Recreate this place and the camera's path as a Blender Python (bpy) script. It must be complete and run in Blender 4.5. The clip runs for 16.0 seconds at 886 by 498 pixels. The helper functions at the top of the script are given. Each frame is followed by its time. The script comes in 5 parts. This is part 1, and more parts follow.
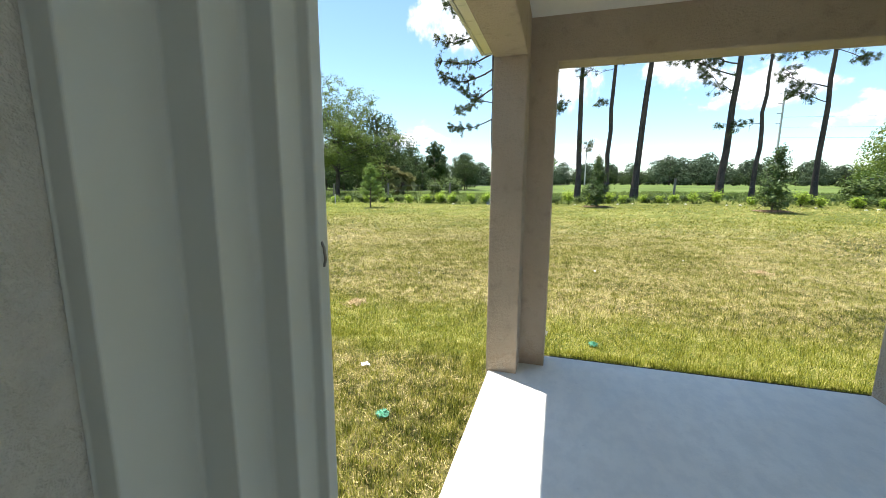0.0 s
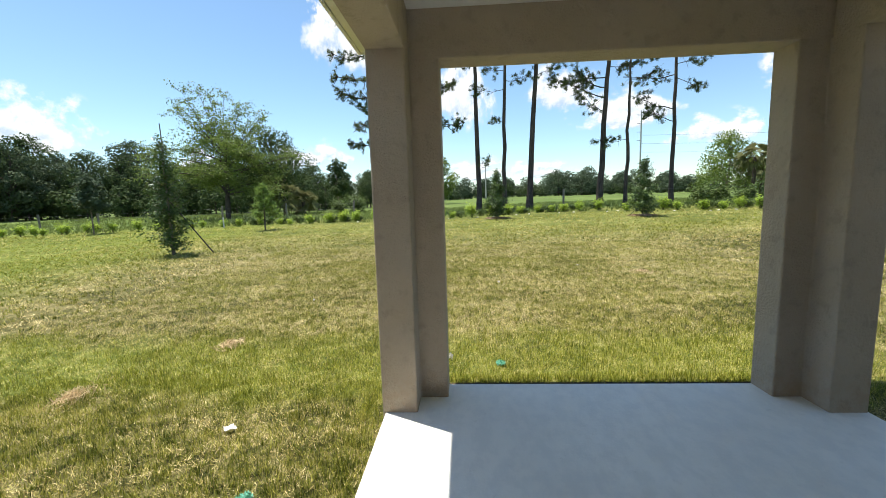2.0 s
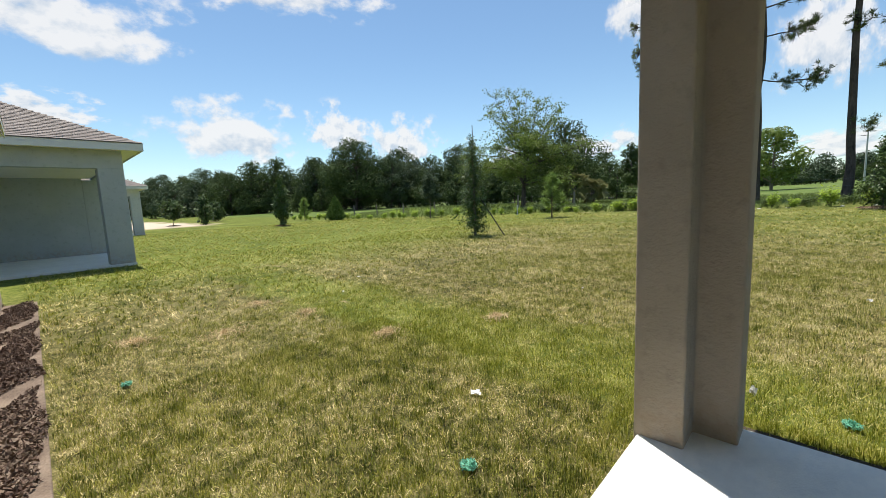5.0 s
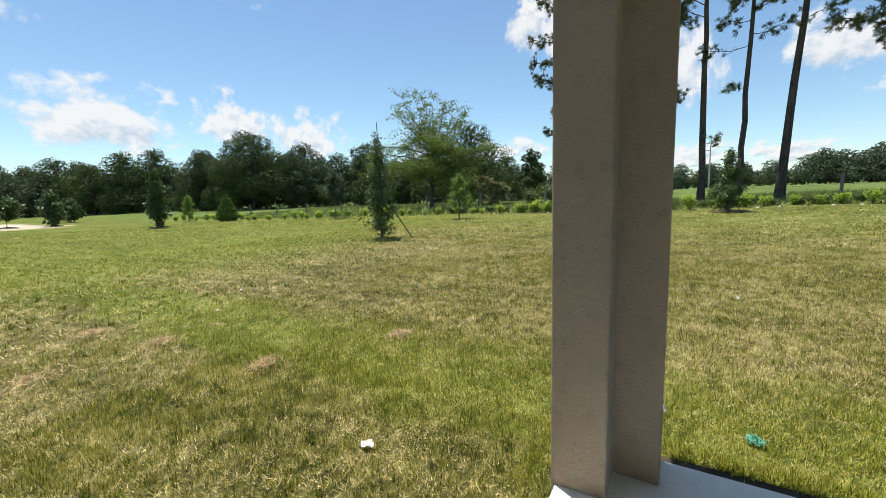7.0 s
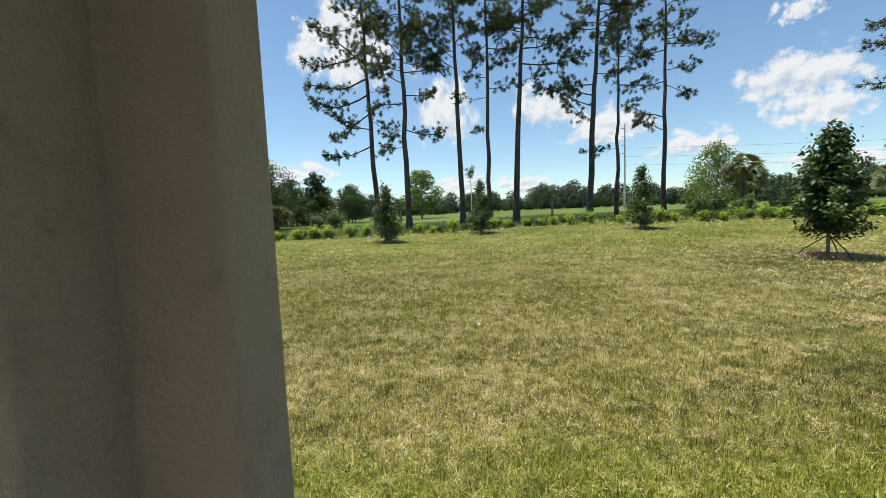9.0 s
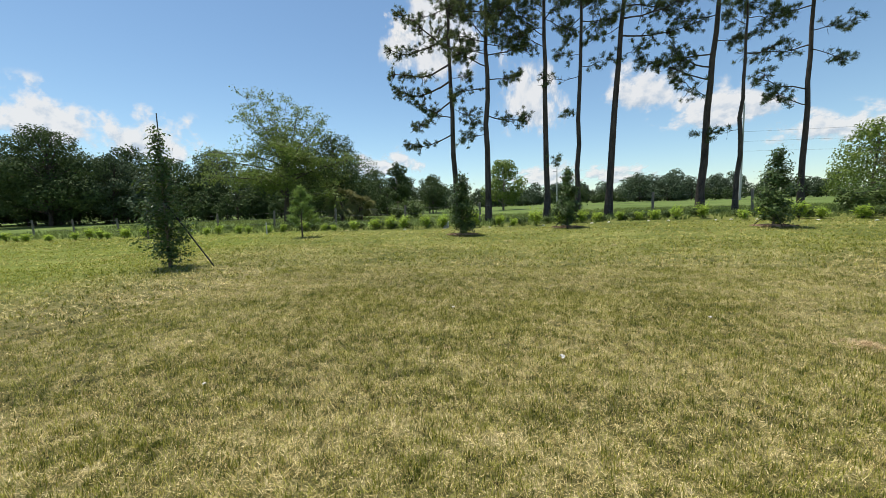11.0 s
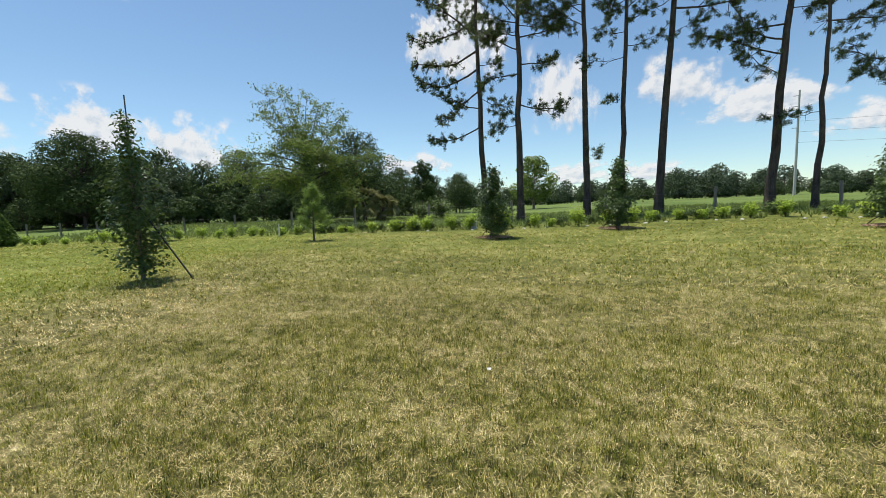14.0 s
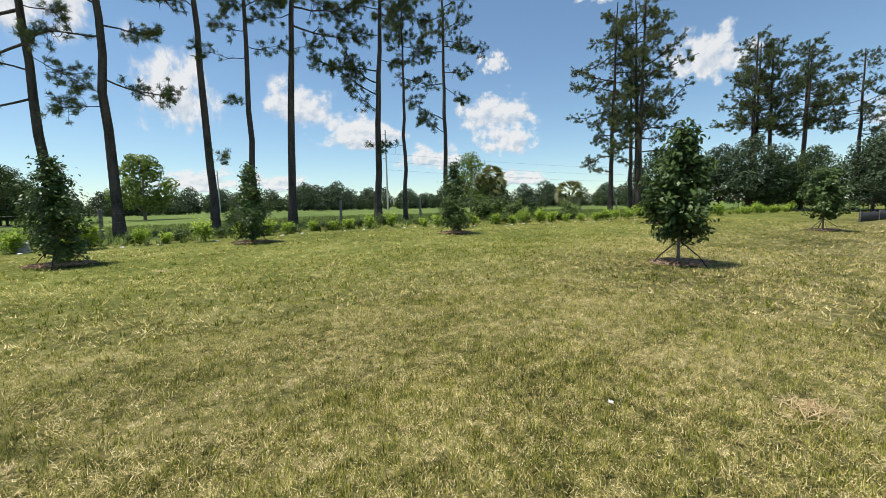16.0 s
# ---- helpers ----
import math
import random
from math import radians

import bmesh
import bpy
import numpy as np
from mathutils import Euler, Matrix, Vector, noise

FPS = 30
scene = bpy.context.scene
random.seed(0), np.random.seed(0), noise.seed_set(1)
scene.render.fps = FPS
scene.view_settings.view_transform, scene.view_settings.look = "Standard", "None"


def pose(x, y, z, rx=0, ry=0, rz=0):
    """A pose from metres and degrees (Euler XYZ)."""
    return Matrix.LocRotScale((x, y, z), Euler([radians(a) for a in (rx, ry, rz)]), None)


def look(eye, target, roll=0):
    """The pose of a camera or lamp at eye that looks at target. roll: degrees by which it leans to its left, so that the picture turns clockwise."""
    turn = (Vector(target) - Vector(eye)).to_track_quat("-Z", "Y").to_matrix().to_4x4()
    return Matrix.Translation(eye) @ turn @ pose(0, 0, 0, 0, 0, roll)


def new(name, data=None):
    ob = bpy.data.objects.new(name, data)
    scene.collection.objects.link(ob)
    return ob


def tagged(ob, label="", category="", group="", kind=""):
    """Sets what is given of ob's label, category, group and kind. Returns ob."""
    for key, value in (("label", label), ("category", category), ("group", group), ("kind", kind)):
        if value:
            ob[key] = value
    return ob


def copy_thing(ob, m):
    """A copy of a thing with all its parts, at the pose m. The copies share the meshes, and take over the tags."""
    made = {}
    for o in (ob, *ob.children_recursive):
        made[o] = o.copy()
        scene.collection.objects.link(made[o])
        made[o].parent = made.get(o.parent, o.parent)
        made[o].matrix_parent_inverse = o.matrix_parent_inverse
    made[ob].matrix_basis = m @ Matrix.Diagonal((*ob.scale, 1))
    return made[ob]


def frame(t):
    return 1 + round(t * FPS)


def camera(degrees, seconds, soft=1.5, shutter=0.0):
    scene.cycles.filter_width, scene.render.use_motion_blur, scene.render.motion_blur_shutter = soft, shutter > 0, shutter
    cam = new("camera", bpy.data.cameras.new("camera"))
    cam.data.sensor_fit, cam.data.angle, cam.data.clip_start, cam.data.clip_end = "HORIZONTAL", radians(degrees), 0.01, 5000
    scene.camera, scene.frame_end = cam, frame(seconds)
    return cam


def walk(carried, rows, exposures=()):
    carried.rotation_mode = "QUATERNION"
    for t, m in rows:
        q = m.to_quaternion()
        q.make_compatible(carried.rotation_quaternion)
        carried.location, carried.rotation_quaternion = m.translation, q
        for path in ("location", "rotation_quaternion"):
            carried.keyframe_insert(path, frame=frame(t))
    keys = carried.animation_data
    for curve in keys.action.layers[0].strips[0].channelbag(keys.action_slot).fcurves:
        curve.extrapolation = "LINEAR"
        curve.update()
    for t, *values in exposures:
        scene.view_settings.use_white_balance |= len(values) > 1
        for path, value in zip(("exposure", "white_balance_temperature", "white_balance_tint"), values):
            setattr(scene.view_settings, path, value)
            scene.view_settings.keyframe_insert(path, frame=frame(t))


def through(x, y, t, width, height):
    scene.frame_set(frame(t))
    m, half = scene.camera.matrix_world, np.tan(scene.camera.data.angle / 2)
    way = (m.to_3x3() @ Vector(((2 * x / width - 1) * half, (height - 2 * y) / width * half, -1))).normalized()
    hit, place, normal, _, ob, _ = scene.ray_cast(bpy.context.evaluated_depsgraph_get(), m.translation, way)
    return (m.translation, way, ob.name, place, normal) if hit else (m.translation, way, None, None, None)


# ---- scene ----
cam = camera(97.0, 16.0, soft=0.5)
PATH = [
    (0, (0.092, -0.043, 1.515), (-0.462, 1.851, 1.192), 0.4),
    (0.5, (0.096, 0.006, 1.518), (-0.127, 1.961, 1.163), -0.5),
    (1, (0.1, 0.083, 1.514), (0.016, 2.05, 1.158), -2.0),
    (1.5, (0.12, 0.216, 1.512), (-0.014, 2.187, 1.203), -2.4),
    (2, (0.187, 0.405, 1.476), (0.075, 2.386, 1.231), -1.7),
    (2.5, (0.312, 0.656, 1.428), (0.403, 2.643, 1.219), -0.9),
    (3, (0.507, 0.8, 1.398), (0.356, 2.779, 1.156), 0.8),
    (3.5, (0.491, 0.704, 1.395), (0.12, 2.665, 1.254), -2.4),
    (4, (0.4, 0.661, 1.375), (-0.37, 2.499, 1.202), -2.5),
    (4.5, (0.334, 0.686, 1.364), (-0.892, 2.25, 1.14), -2.7),
    (4.7, (0.311, 0.713, 1.363), (-1.065, 2.144, 1.12), -2.5),
    (6.8, (0.083, 1.16, 1.386), (-1.093, 2.756, 1.114), -1.7),
    (7, (0.053, 1.245, 1.388), (-0.961, 2.949, 1.129), -1.8),
    (7.5, (0.102, 1.503, 1.384), (-0.492, 3.398, 1.152), -2.0),
    (8, (0.254, 1.824, 1.39), (0.077, 3.806, 1.194), -2.1),
    (8.2, (0.311, 1.952, 1.388), (0.271, 3.943, 1.2), -2.3),
    (10.3, (0.564, 3.273, 1.434), (0.42, 5.261, 1.266), -1.4),
    (10.5, (0.561, 3.391, 1.433), (0.322, 5.368, 1.255), -1.5),
    (11, (0.522, 3.664, 1.407), (0.069, 5.601, 1.201), -1.5),
    (11.5, (0.476, 3.974, 1.402), (-0.13, 5.868, 1.187), -1.4),
    (12, (0.34, 4.321, 1.391), (-0.35, 6.185, 1.167), -1.6),
    (12.5, (0.228, 4.683, 1.387), (-0.498, 6.532, 1.152), -1.9),
    (13, (0.15, 5.071, 1.389), (-0.583, 6.916, 1.15), -1.9),
    (13.5, (0.062, 5.451, 1.386), (-0.635, 7.311, 1.152), -1.9),
    (14, (0.005, 5.819, 1.385), (-0.581, 7.72, 1.181), -2.0),
    (14.5, (-0.004, 6.194, 1.384), (-0.369, 8.152, 1.205), -1.8),
    (15, (0.017, 6.56, 1.383), (-0.002, 8.552, 1.204), -1.3),
    (15.5, (0.091, 6.926, 1.385), (0.569, 8.858, 1.195), -1.4),
    (16, (0.208, 7.315, 1.387), (1.285, 8.988, 1.186), -1.3),
]
walk(cam, [(t, look(eye, target, roll)) for t, eye, target, roll in PATH],
     ((0, 1.1), (0.5, 0.85), (1.5, 0.75), (3.5, 0.6), (4.7, 0.38), (8.2, 0.42), (10.3, 0.25), (16, 0.28)))

# ---- world, sun and exposure ----
SUN_EL, SUN_AZ = 72.5, -62.7
world = bpy.data.worlds.new("world")
scene.world = world
world.use_nodes = True
wn = world.node_tree
sky = wn.nodes.new("ShaderNodeTexSky")
sky.sky_type, sky.sun_disc = "NISHITA", False
sky.sun_elevation, sky.sun_rotation = radians(SUN_EL), radians(SUN_AZ)
sky.air_density, sky.dust_density, sky.ozone_density = 1.0, 0.15, 0.7
tone = wn.nodes.new("ShaderNodeMix")
tone.data_type, tone.blend_type = "RGBA", "MULTIPLY"
tone.inputs[0].default_value, tone.inputs[7].default_value = 1.0, (0.9, 1.02, 1.04, 1)
wn.links.new(sky.outputs[0], tone.inputs[6])
wn.links.new(tone.outputs[2], wn.nodes["Background"].inputs[0])
wn.nodes["Background"].inputs[1].default_value = 0.11
sun = new("sun", bpy.data.lights.new("sun", "SUN"))
sun.data.energy, sun.data.angle, sun.data.color = 4.9, radians(0.5), (1.0, 0.95, 0.87)
sun_way = Vector((math.cos(radians(SUN_EL)) * 0.89, -math.cos(radians(SUN_EL)) * 0.456, -math.sin(radians(SUN_EL))))
sun.matrix_world = look((0, 0, 60), Vector((0, 0, 60)) + sun_way)

# added area lamp at an unseen side opening, brightens the door jamb
indoor_fill = new("added_fill_lamp", bpy.data.lights.new("added_fill_lamp", "AREA"))
indoor_fill.data.shape, indoor_fill.data.size, indoor_fill.data.size_y = "RECTANGLE", 4.4, 1.9
indoor_fill.data.energy, indoor_fill.data.color = 8, (0.86, 0.94, 1.0)
indoor_fill.matrix_world = look((5.75, -3.5, 1.35), (0.0, -2.2, 1.3))

# ---- materials ----


def material(name, rough=0.8, metal=0.0, spec=0.3):
    m = bpy.data.materials.new(name)
    m.use_nodes = True
    b = m.node_tree.nodes["Principled BSDF"]
    b.inputs["Roughness"].default_value, b.inputs["Metallic"].default_value = rough, metal
    b.inputs["Specular IOR Level"].default_value = spec
    return m, m.node_tree.nodes, m.node_tree.links, b


def place(nodes):
    return nodes.new("ShaderNodeNewGeometry").outputs["Position"]


def grain(nodes, links, scale, detail=4.0, rough=0.6, where=None, stretch=None):
    n = nodes.new("ShaderNodeTexNoise")
    n.inputs["Scale"].default_value, n.inputs["Detail"].default_value, n.inputs["Roughness"].default_value = scale, detail, rough
    w = where or place(nodes)
    if stretch:
        k = nodes.new("ShaderNodeVectorMath")
        k.operation = "MULTIPLY"
        k.inputs[1].default_value = stretch
        links.new(w, k.inputs[0])
        w = k.outputs[0]
    links.new(w, n.inputs["Vector"])
    return n.outputs["Fac"]


def ramp(nodes, links, fac, *stops):
    r = nodes.new("ShaderNodeValToRGB")
    e = r.color_ramp.elements
    while len(e) < len(stops):
        e.new(0.5)
    for s, (p, c) in zip(e, stops):
        s.position, s.color = p, (*c, 1)
    links.new(fac, r.inputs[0])
    return r.outputs[0]


def mix(nodes, links, fac, a, b, how="MIX"):
    n = nodes.new("ShaderNodeMix")
    n.data_type, n.blend_type = "RGBA", how
    for v, s in ((fac, n.inputs[0]), (a, n.inputs[6]), (b, n.inputs[7])):
        if isinstance(v, (int, float)):
            s.default_value = v
        elif isinstance(v, tuple):
            s.default_value = (*v, 1)
        else:
            links.new(v, s)
    return n.outputs[2]


def calc(nodes, links, op, a, b=None, c=None):
    n = nodes.new("ShaderNodeMath")
    n.operation = op
    for v, s in zip((a, b, c), n.inputs):
        if isinstance(v, (int, float)):
            s.default_value = v
        elif v is not None:
            links.new(v, s)
    return n.outputs[0]


def span(nodes, links, v, lo, hi):
    n = nodes.new("ShaderNodeMapRange")
    n.interpolation_type = "SMOOTHSTEP"
    n.inputs[1].default_value, n.inputs[2].default_value = lo, hi
    links.new(v, n.inputs[0])
    return n.outputs[0]


def bump(nodes, links, b, height, strength, dist):
    n = nodes.new("ShaderNodeBump")
    n.inputs["Strength"].default_value, n.inputs["Distance"].default_value = strength, dist
    links.new(height, n.inputs["Height"])
    links.new(n.outputs[0], b.inputs["Normal"])


def plain(name, low, high, scale=6.0, rough=0.75, metal=0.0, relief=0.0, fine=60.0, spec=0.3, stretch=None):
    """A surface whose colour wanders between two tones, with a finer grain in its relief."""
    m, N, L, b = material(name, rough, metal, spec)
    broad = grain(N, L, scale, stretch=stretch)
    small = grain(N, L, fine, 3.0, stretch=stretch)
    both = calc(N, L, "MULTIPLY_ADD", small, 0.4, calc(N, L, "MULTIPLY", broad, 0.6))
    L.new(ramp(N, L, both, (0.32, low), (0.68, high)), b.inputs["Base Color"])
    if relief:
        bump(N, L, b, both, 0.6, relief)
    return m


def stucco(name, low, high):
    """Sprayed and trowelled stucco: flat islands with pitted hollows, faint stains."""
    m, N, L, b = material(name, 0.9, 0.0, 0.15)
    broad = grain(N, L, 1.6, 4)
    flat = span(N, L, grain(N, L, 48, 5, 0.6), 0.3, 0.7)
    fine = grain(N, L, 220, 2)
    col = ramp(N, L, broad, (0.3, low), (0.7, high))
    col = mix(N, L, calc(N, L, "MULTIPLY", span(N, L, grain(N, L, 9, 5), 0.52, 0.72), 0.4), col, tuple(c * 0.7 for c in low))
    up = N.new("ShaderNodeSeparateXYZ")
    L.new(place(N), up.inputs[0])
    splash = calc(N, L, "MULTIPLY", calc(N, L, "SUBTRACT", 1.0, span(N, L, up.outputs[2], 0.0, 0.45)), span(N, L, grain(N, L, 12, 5), 0.4, 0.62))
    col = mix(N, L, calc(N, L, "MULTIPLY", splash, 0.4), col, (0.42, 0.3, 0.19))
    L.new(col, b.inputs["Base Color"])
    h = calc(N, L, "MULTIPLY_ADD", fine, 0.35, flat)
    bump(N, L, b, h, 0.65, 0.006)
    return m


def leaf(name, dark, mid, light, through=0.35, rough=0.5, tint=None):
    """A leaf, twig end or blade: tone by piece and by stretch of crown, some light passing through."""
    m, N, L, b = material(name, rough, 0.0, 0.18)
    geo = N.new("ShaderNodeNewGeometry")
    rnd = geo.outputs["Random Per Island"]
    broad = grain(N, L, 0.7, 3)
    f = calc(N, L, "MULTIPLY_ADD", broad, 0.75, calc(N, L, "MULTIPLY", rnd, 0.3))
    col = ramp(N, L, f, (0.2, dark), (0.5, mid), (0.85, light))
    if tint:
        ob = N.new("ShaderNodeObjectInfo")
        col = mix(N, L, calc(N, L, "MULTIPLY", ob.outputs["Random"], 0.6), col, tint)
    L.new(col, b.inputs["Base Color"])
    tr = N.new("ShaderNodeBsdfTranslucent")
    L.new(mix(N, L, 0.6, col, light), tr.inputs["Color"])
    sh = N.new("ShaderNodeMixShader")
    sh.inputs[0].default_value = through
    L.new(b.outputs[0], sh.inputs[1])
    L.new(tr.outputs[0], sh.inputs[2])
    L.new(sh.outputs[0], N["Material Output"].inputs[0])
    return m


STUCCO = stucco("tan_stucco", (0.43, 0.36, 0.28), (0.49, 0.415, 0.33))
STUCCO_GREY = stucco("grey_stucco", (0.42, 0.46, 0.47), (0.48, 0.52, 0.53))
STUCCO_PALE = stucco("pale_stucco", (0.56, 0.55, 0.52), (0.62, 0.61, 0.58))
DRYWALL = stucco("painted_drywall", (0.6, 0.58, 0.54), (0.66, 0.64, 0.6))
CEILING = plain("ceiling_paint", (0.7, 0.68, 0.63), (0.76, 0.74, 0.69), 3, 0.9, relief=0.002)
SOFFIT = plain("soffit_vinyl", (0.74, 0.72, 0.62), (0.8, 0.78, 0.68), 4, 0.55)
FASCIA = plain("fascia_paint", (0.66, 0.66, 0.62), (0.74, 0.74, 0.7), 3, 0.5)
DARK_GAP = plain("dark_joint", (0.05, 0.045, 0.04), (0.08, 0.07, 0.06), 20, 0.9)
FRAME = plain("door_frame_vinyl", (0.66, 0.68, 0.65), (0.72, 0.74, 0.71), 5, 0.38, relief=0.0005, fine=14, spec=0.45)
STEEL = plain("dull_steel", (0.2, 0.19, 0.18), (0.36, 0.34, 0.32), 40, 0.4, 0.8)
BARK = plain("pine_bark", (0.03, 0.026, 0.023), (0.13, 0.105, 0.088), 5, 0.95, relief=0.03, fine=26, stretch=(1, 1, 0.28), spec=0.1)
TWIG = plain("twig_bark", (0.07, 0.055, 0.045), (0.14, 0.115, 0.095), 9, 0.95, relief=0.008, spec=0.1)
PALE_BARK = plain("smooth_bark", (0.14, 0.115, 0.09), (0.3, 0.26, 0.21), 9, 0.9, relief=0.006, spec=0.1)
WOOD = plain("weathered_post", (0.13, 0.115, 0.1), (0.27, 0.25, 0.22), 7, 0.95, relief=0.008, stretch=(1, 1, 0.15), spec=0.1)
CONCRETE_POLE = plain("pole_concrete", (0.42, 0.41, 0.4), (0.52, 0.51, 0.49), 3, 0.9)
WIRE = plain("wire", (0.1, 0.1, 0.1), (0.16, 0.16, 0.16), 9, 0.6, 0.4)
STRAP = plain("black_strap", (0.015, 0.015, 0.016), (0.035, 0.035, 0.035), 30, 0.6)
CHIP = leaf("mulch_chip", (0.055, 0.035, 0.028), (0.13, 0.085, 0.065), (0.3, 0.23, 0.17), 0.0, 0.95)
RING_CHIP = leaf("red_mulch_chip", (0.2, 0.12, 0.085), (0.36, 0.23, 0.16), (0.55, 0.4, 0.3), 0.0, 0.95)
STRAW = leaf("dry_thatch", (0.5, 0.37, 0.2), (0.68, 0.52, 0.3), (0.8, 0.65, 0.42), 0.2, 0.9)
PAPER = plain("crumpled_paper", (0.5, 0.49, 0.47), (0.74, 0.73, 0.71), 40, 0.7, relief=0.004)
MARK = plain("green_marking_paint", (0.13, 0.42, 0.28), (0.24, 0.58, 0.42), 30, 0.8)
SHINGLE = leaf("roof_shingle", (0.2, 0.17, 0.15), (0.27, 0.235, 0.21), (0.35, 0.31, 0.28), 0.0, 0.95)
SILT = plain("black_silt_fabric", (0.025, 0.026, 0.03), (0.05, 0.05, 0.055), 4, 0.8)
STONE = plain("white_stone", (0.55, 0.53, 0.49), (0.75, 0.73, 0.69), 20, 0.9)

OAK_LEAF = leaf("oak_leaf", (0.026, 0.046, 0.017), (0.055, 0.085, 0.028), (0.11, 0.155, 0.05), 0.14, 0.8)
FAR_LEAF = leaf("far_wood_leaf", (0.036, 0.057, 0.03), (0.065, 0.096, 0.048), (0.11, 0.145, 0.07), 0.16, 0.8, tint=(0.08, 0.115, 0.07))
YOUNG_LEAF = leaf("magnolia_leaf", (0.024, 0.045, 0.013), (0.055, 0.095, 0.026), (0.16, 0.225, 0.065), 0.15, 0.4)
BRIGHT_LEAF = leaf("new_leaf", (0.09, 0.15, 0.03), (0.17, 0.26, 0.06), (0.3, 0.4, 0.11), 0.4)
AIRY_LEAF = leaf("airy_leaf", (0.05, 0.085, 0.016), (0.115, 0.17, 0.033), (0.27, 0.34, 0.08), 0.32)
WILD_LEAF = leaf("wild_shrub_leaf", (0.045, 0.08, 0.02), (0.09, 0.135, 0.035), (0.17, 0.23, 0.065), 0.25)
LIME_LEAF = leaf("shrub_leaf", (0.13, 0.22, 0.025), (0.27, 0.39, 0.045), (0.48, 0.58, 0.1), 0.45)
NEEDLE = leaf("pine_needle", (0.04, 0.062, 0.026), (0.085, 0.115, 0.045), (0.19, 0.215, 0.085), 0.28, 0.55)
CYPRESS = leaf("cypress_leaf", (0.05, 0.1, 0.02), (0.09, 0.15, 0.03), (0.16, 0.24, 0.06), 0.2, 0.7)
PALM = leaf("palm_leaf", (0.08, 0.1, 0.035), (0.15, 0.17, 0.065), (0.33, 0.3, 0.14), 0.3)


def fresh_sod(N, L, x, y):
    """Where the sod is fresher: a strip in front of the slab, the neighbour's side and the far edge of the lawn."""
    wob = calc(N, L, "MULTIPLY_ADD", grain(N, L, 1.3, 4, 0.6), 1.6, calc(N, L, "ADD", y, -0.8))
    strip = calc(N, L, "MULTIPLY", span(N, L, wob, 3.0, 3.5), calc(N, L, "SUBTRACT", 1.0, span(N, L, wob, 4.2, 5.2)))
    strip = calc(N, L, "MULTIPLY", strip, calc(N, L, "MULTIPLY_ADD", span(N, L, x, 2.6, 5.0), -0.62, 0.62))
    left = calc(N, L, "MULTIPLY", calc(N, L, "SUBTRACT", 1.0, span(N, L, x, -12.0, -6.0)), 0.72)
    edge = calc(N, L, "MULTIPLY", span(N, L, y, 10.0, 18.0), 0.5)
    return calc(N, L, "MAXIMUM", calc(N, L, "MAXIMUM", strip, left), edge)


def grass_tone(N, L):
    """Mown lawn: 0 green to 1 straw, in patches at several sizes and in long mower swaths."""
    p = place(N)
    xyz = N.new("ShaderNodeSeparateXYZ")
    L.new(p, xyz.inputs[0])
    x, y = xyz.outputs[0], xyz.outputs[1]
    big = grain(N, L, 0.3, 4, 0.55)
    mid = grain(N, L, 1.5, 5, 0.65)
    rows = grain(N, L, 1.3, 4, 0.6, stretch=(0.16, 1.0, 1.0))
    f = calc(N, L, "MULTIPLY_ADD", big, 0.7, calc(N, L, "MULTIPLY_ADD", mid, 0.6, calc(N, L, "MULTIPLY_ADD", rows, 0.7, -0.5)))
    return f, x, y


def blade_shader(m, N, L, b, col, through):
    L.new(col, b.inputs["Base Color"])
    tr = N.new("ShaderNodeBsdfTranslucent")
    L.new(col, tr.inputs["Color"])
    sh = N.new("ShaderNodeMixShader")
    sh.inputs[0].default_value = through
    L.new(b.outputs[0], sh.inputs[1])
    L.new(tr.outputs[0], sh.inputs[2])
    L.new(sh.outputs[0], N["Material Output"].inputs[0])
    return m


def green_blades():
    """Living blades: each its own green, yellower on fresh sod, olive where the patch is dry."""
    m, N, L, b = material("green_blade", 0.5, 0.0, 0.25)
    rnd = N.new("ShaderNodeNewGeometry").outputs["Random Per Island"]
    f, x, y = grass_tone(N, L)
    k = calc(N, L, "MULTIPLY_ADD", rnd, 0.5, calc(N, L, "MULTIPLY_ADD", f, 0.7, -0.1))
    k = calc(N, L, "ADD", k, calc(N, L, "MULTIPLY_ADD", grain(N, L, 8, 4, 0.75), 1.5, -0.77))
    col = ramp(N, L, k, (0.15, (0.055, 0.08, 0.01)), (0.42, (0.2, 0.22, 0.027)), (0.66, (0.44, 0.42, 0.085)), (0.92, (0.68, 0.6, 0.23)))
    lush = ramp(N, L, rnd, (0.1, (0.15, 0.18, 0.013)), (0.5, (0.34, 0.37, 0.03)), (0.95, (0.6, 0.58, 0.11)))
    col = mix(N, L, fresh_sod(N, L, x, y), col, lush)
    return blade_shader(m, N, L, b, col, 0.3)


def straw_blades():
    """Dead stems that lie matted between the green."""
    m, N, L, b = material("straw_blade", 0.75, 0.0, 0.2)
    rnd = N.new("ShaderNodeNewGeometry").outputs["Random Per Island"]
    f, x, y = grass_tone(N, L)
    k = calc(N, L, "MULTIPLY_ADD", rnd, 0.7, calc(N, L, "MULTIPLY", f, 0.3))
    k = calc(N, L, "ADD", k, calc(N, L, "MULTIPLY_ADD", grain(N, L, 8, 4, 0.75), 1.5, -0.75))
    col = ramp(N, L, k, (0.12, (0.2, 0.15, 0.045)), (0.42, (0.47, 0.385, 0.135)), (0.82, (0.82, 0.7, 0.38)))
    col = mix(N, L, calc(N, L, "MULTIPLY", fresh_sod(N, L, x, y), 0.7), col, (0.42, 0.41, 0.08))
    return blade_shader(m, N, L, b, col, 0.15)


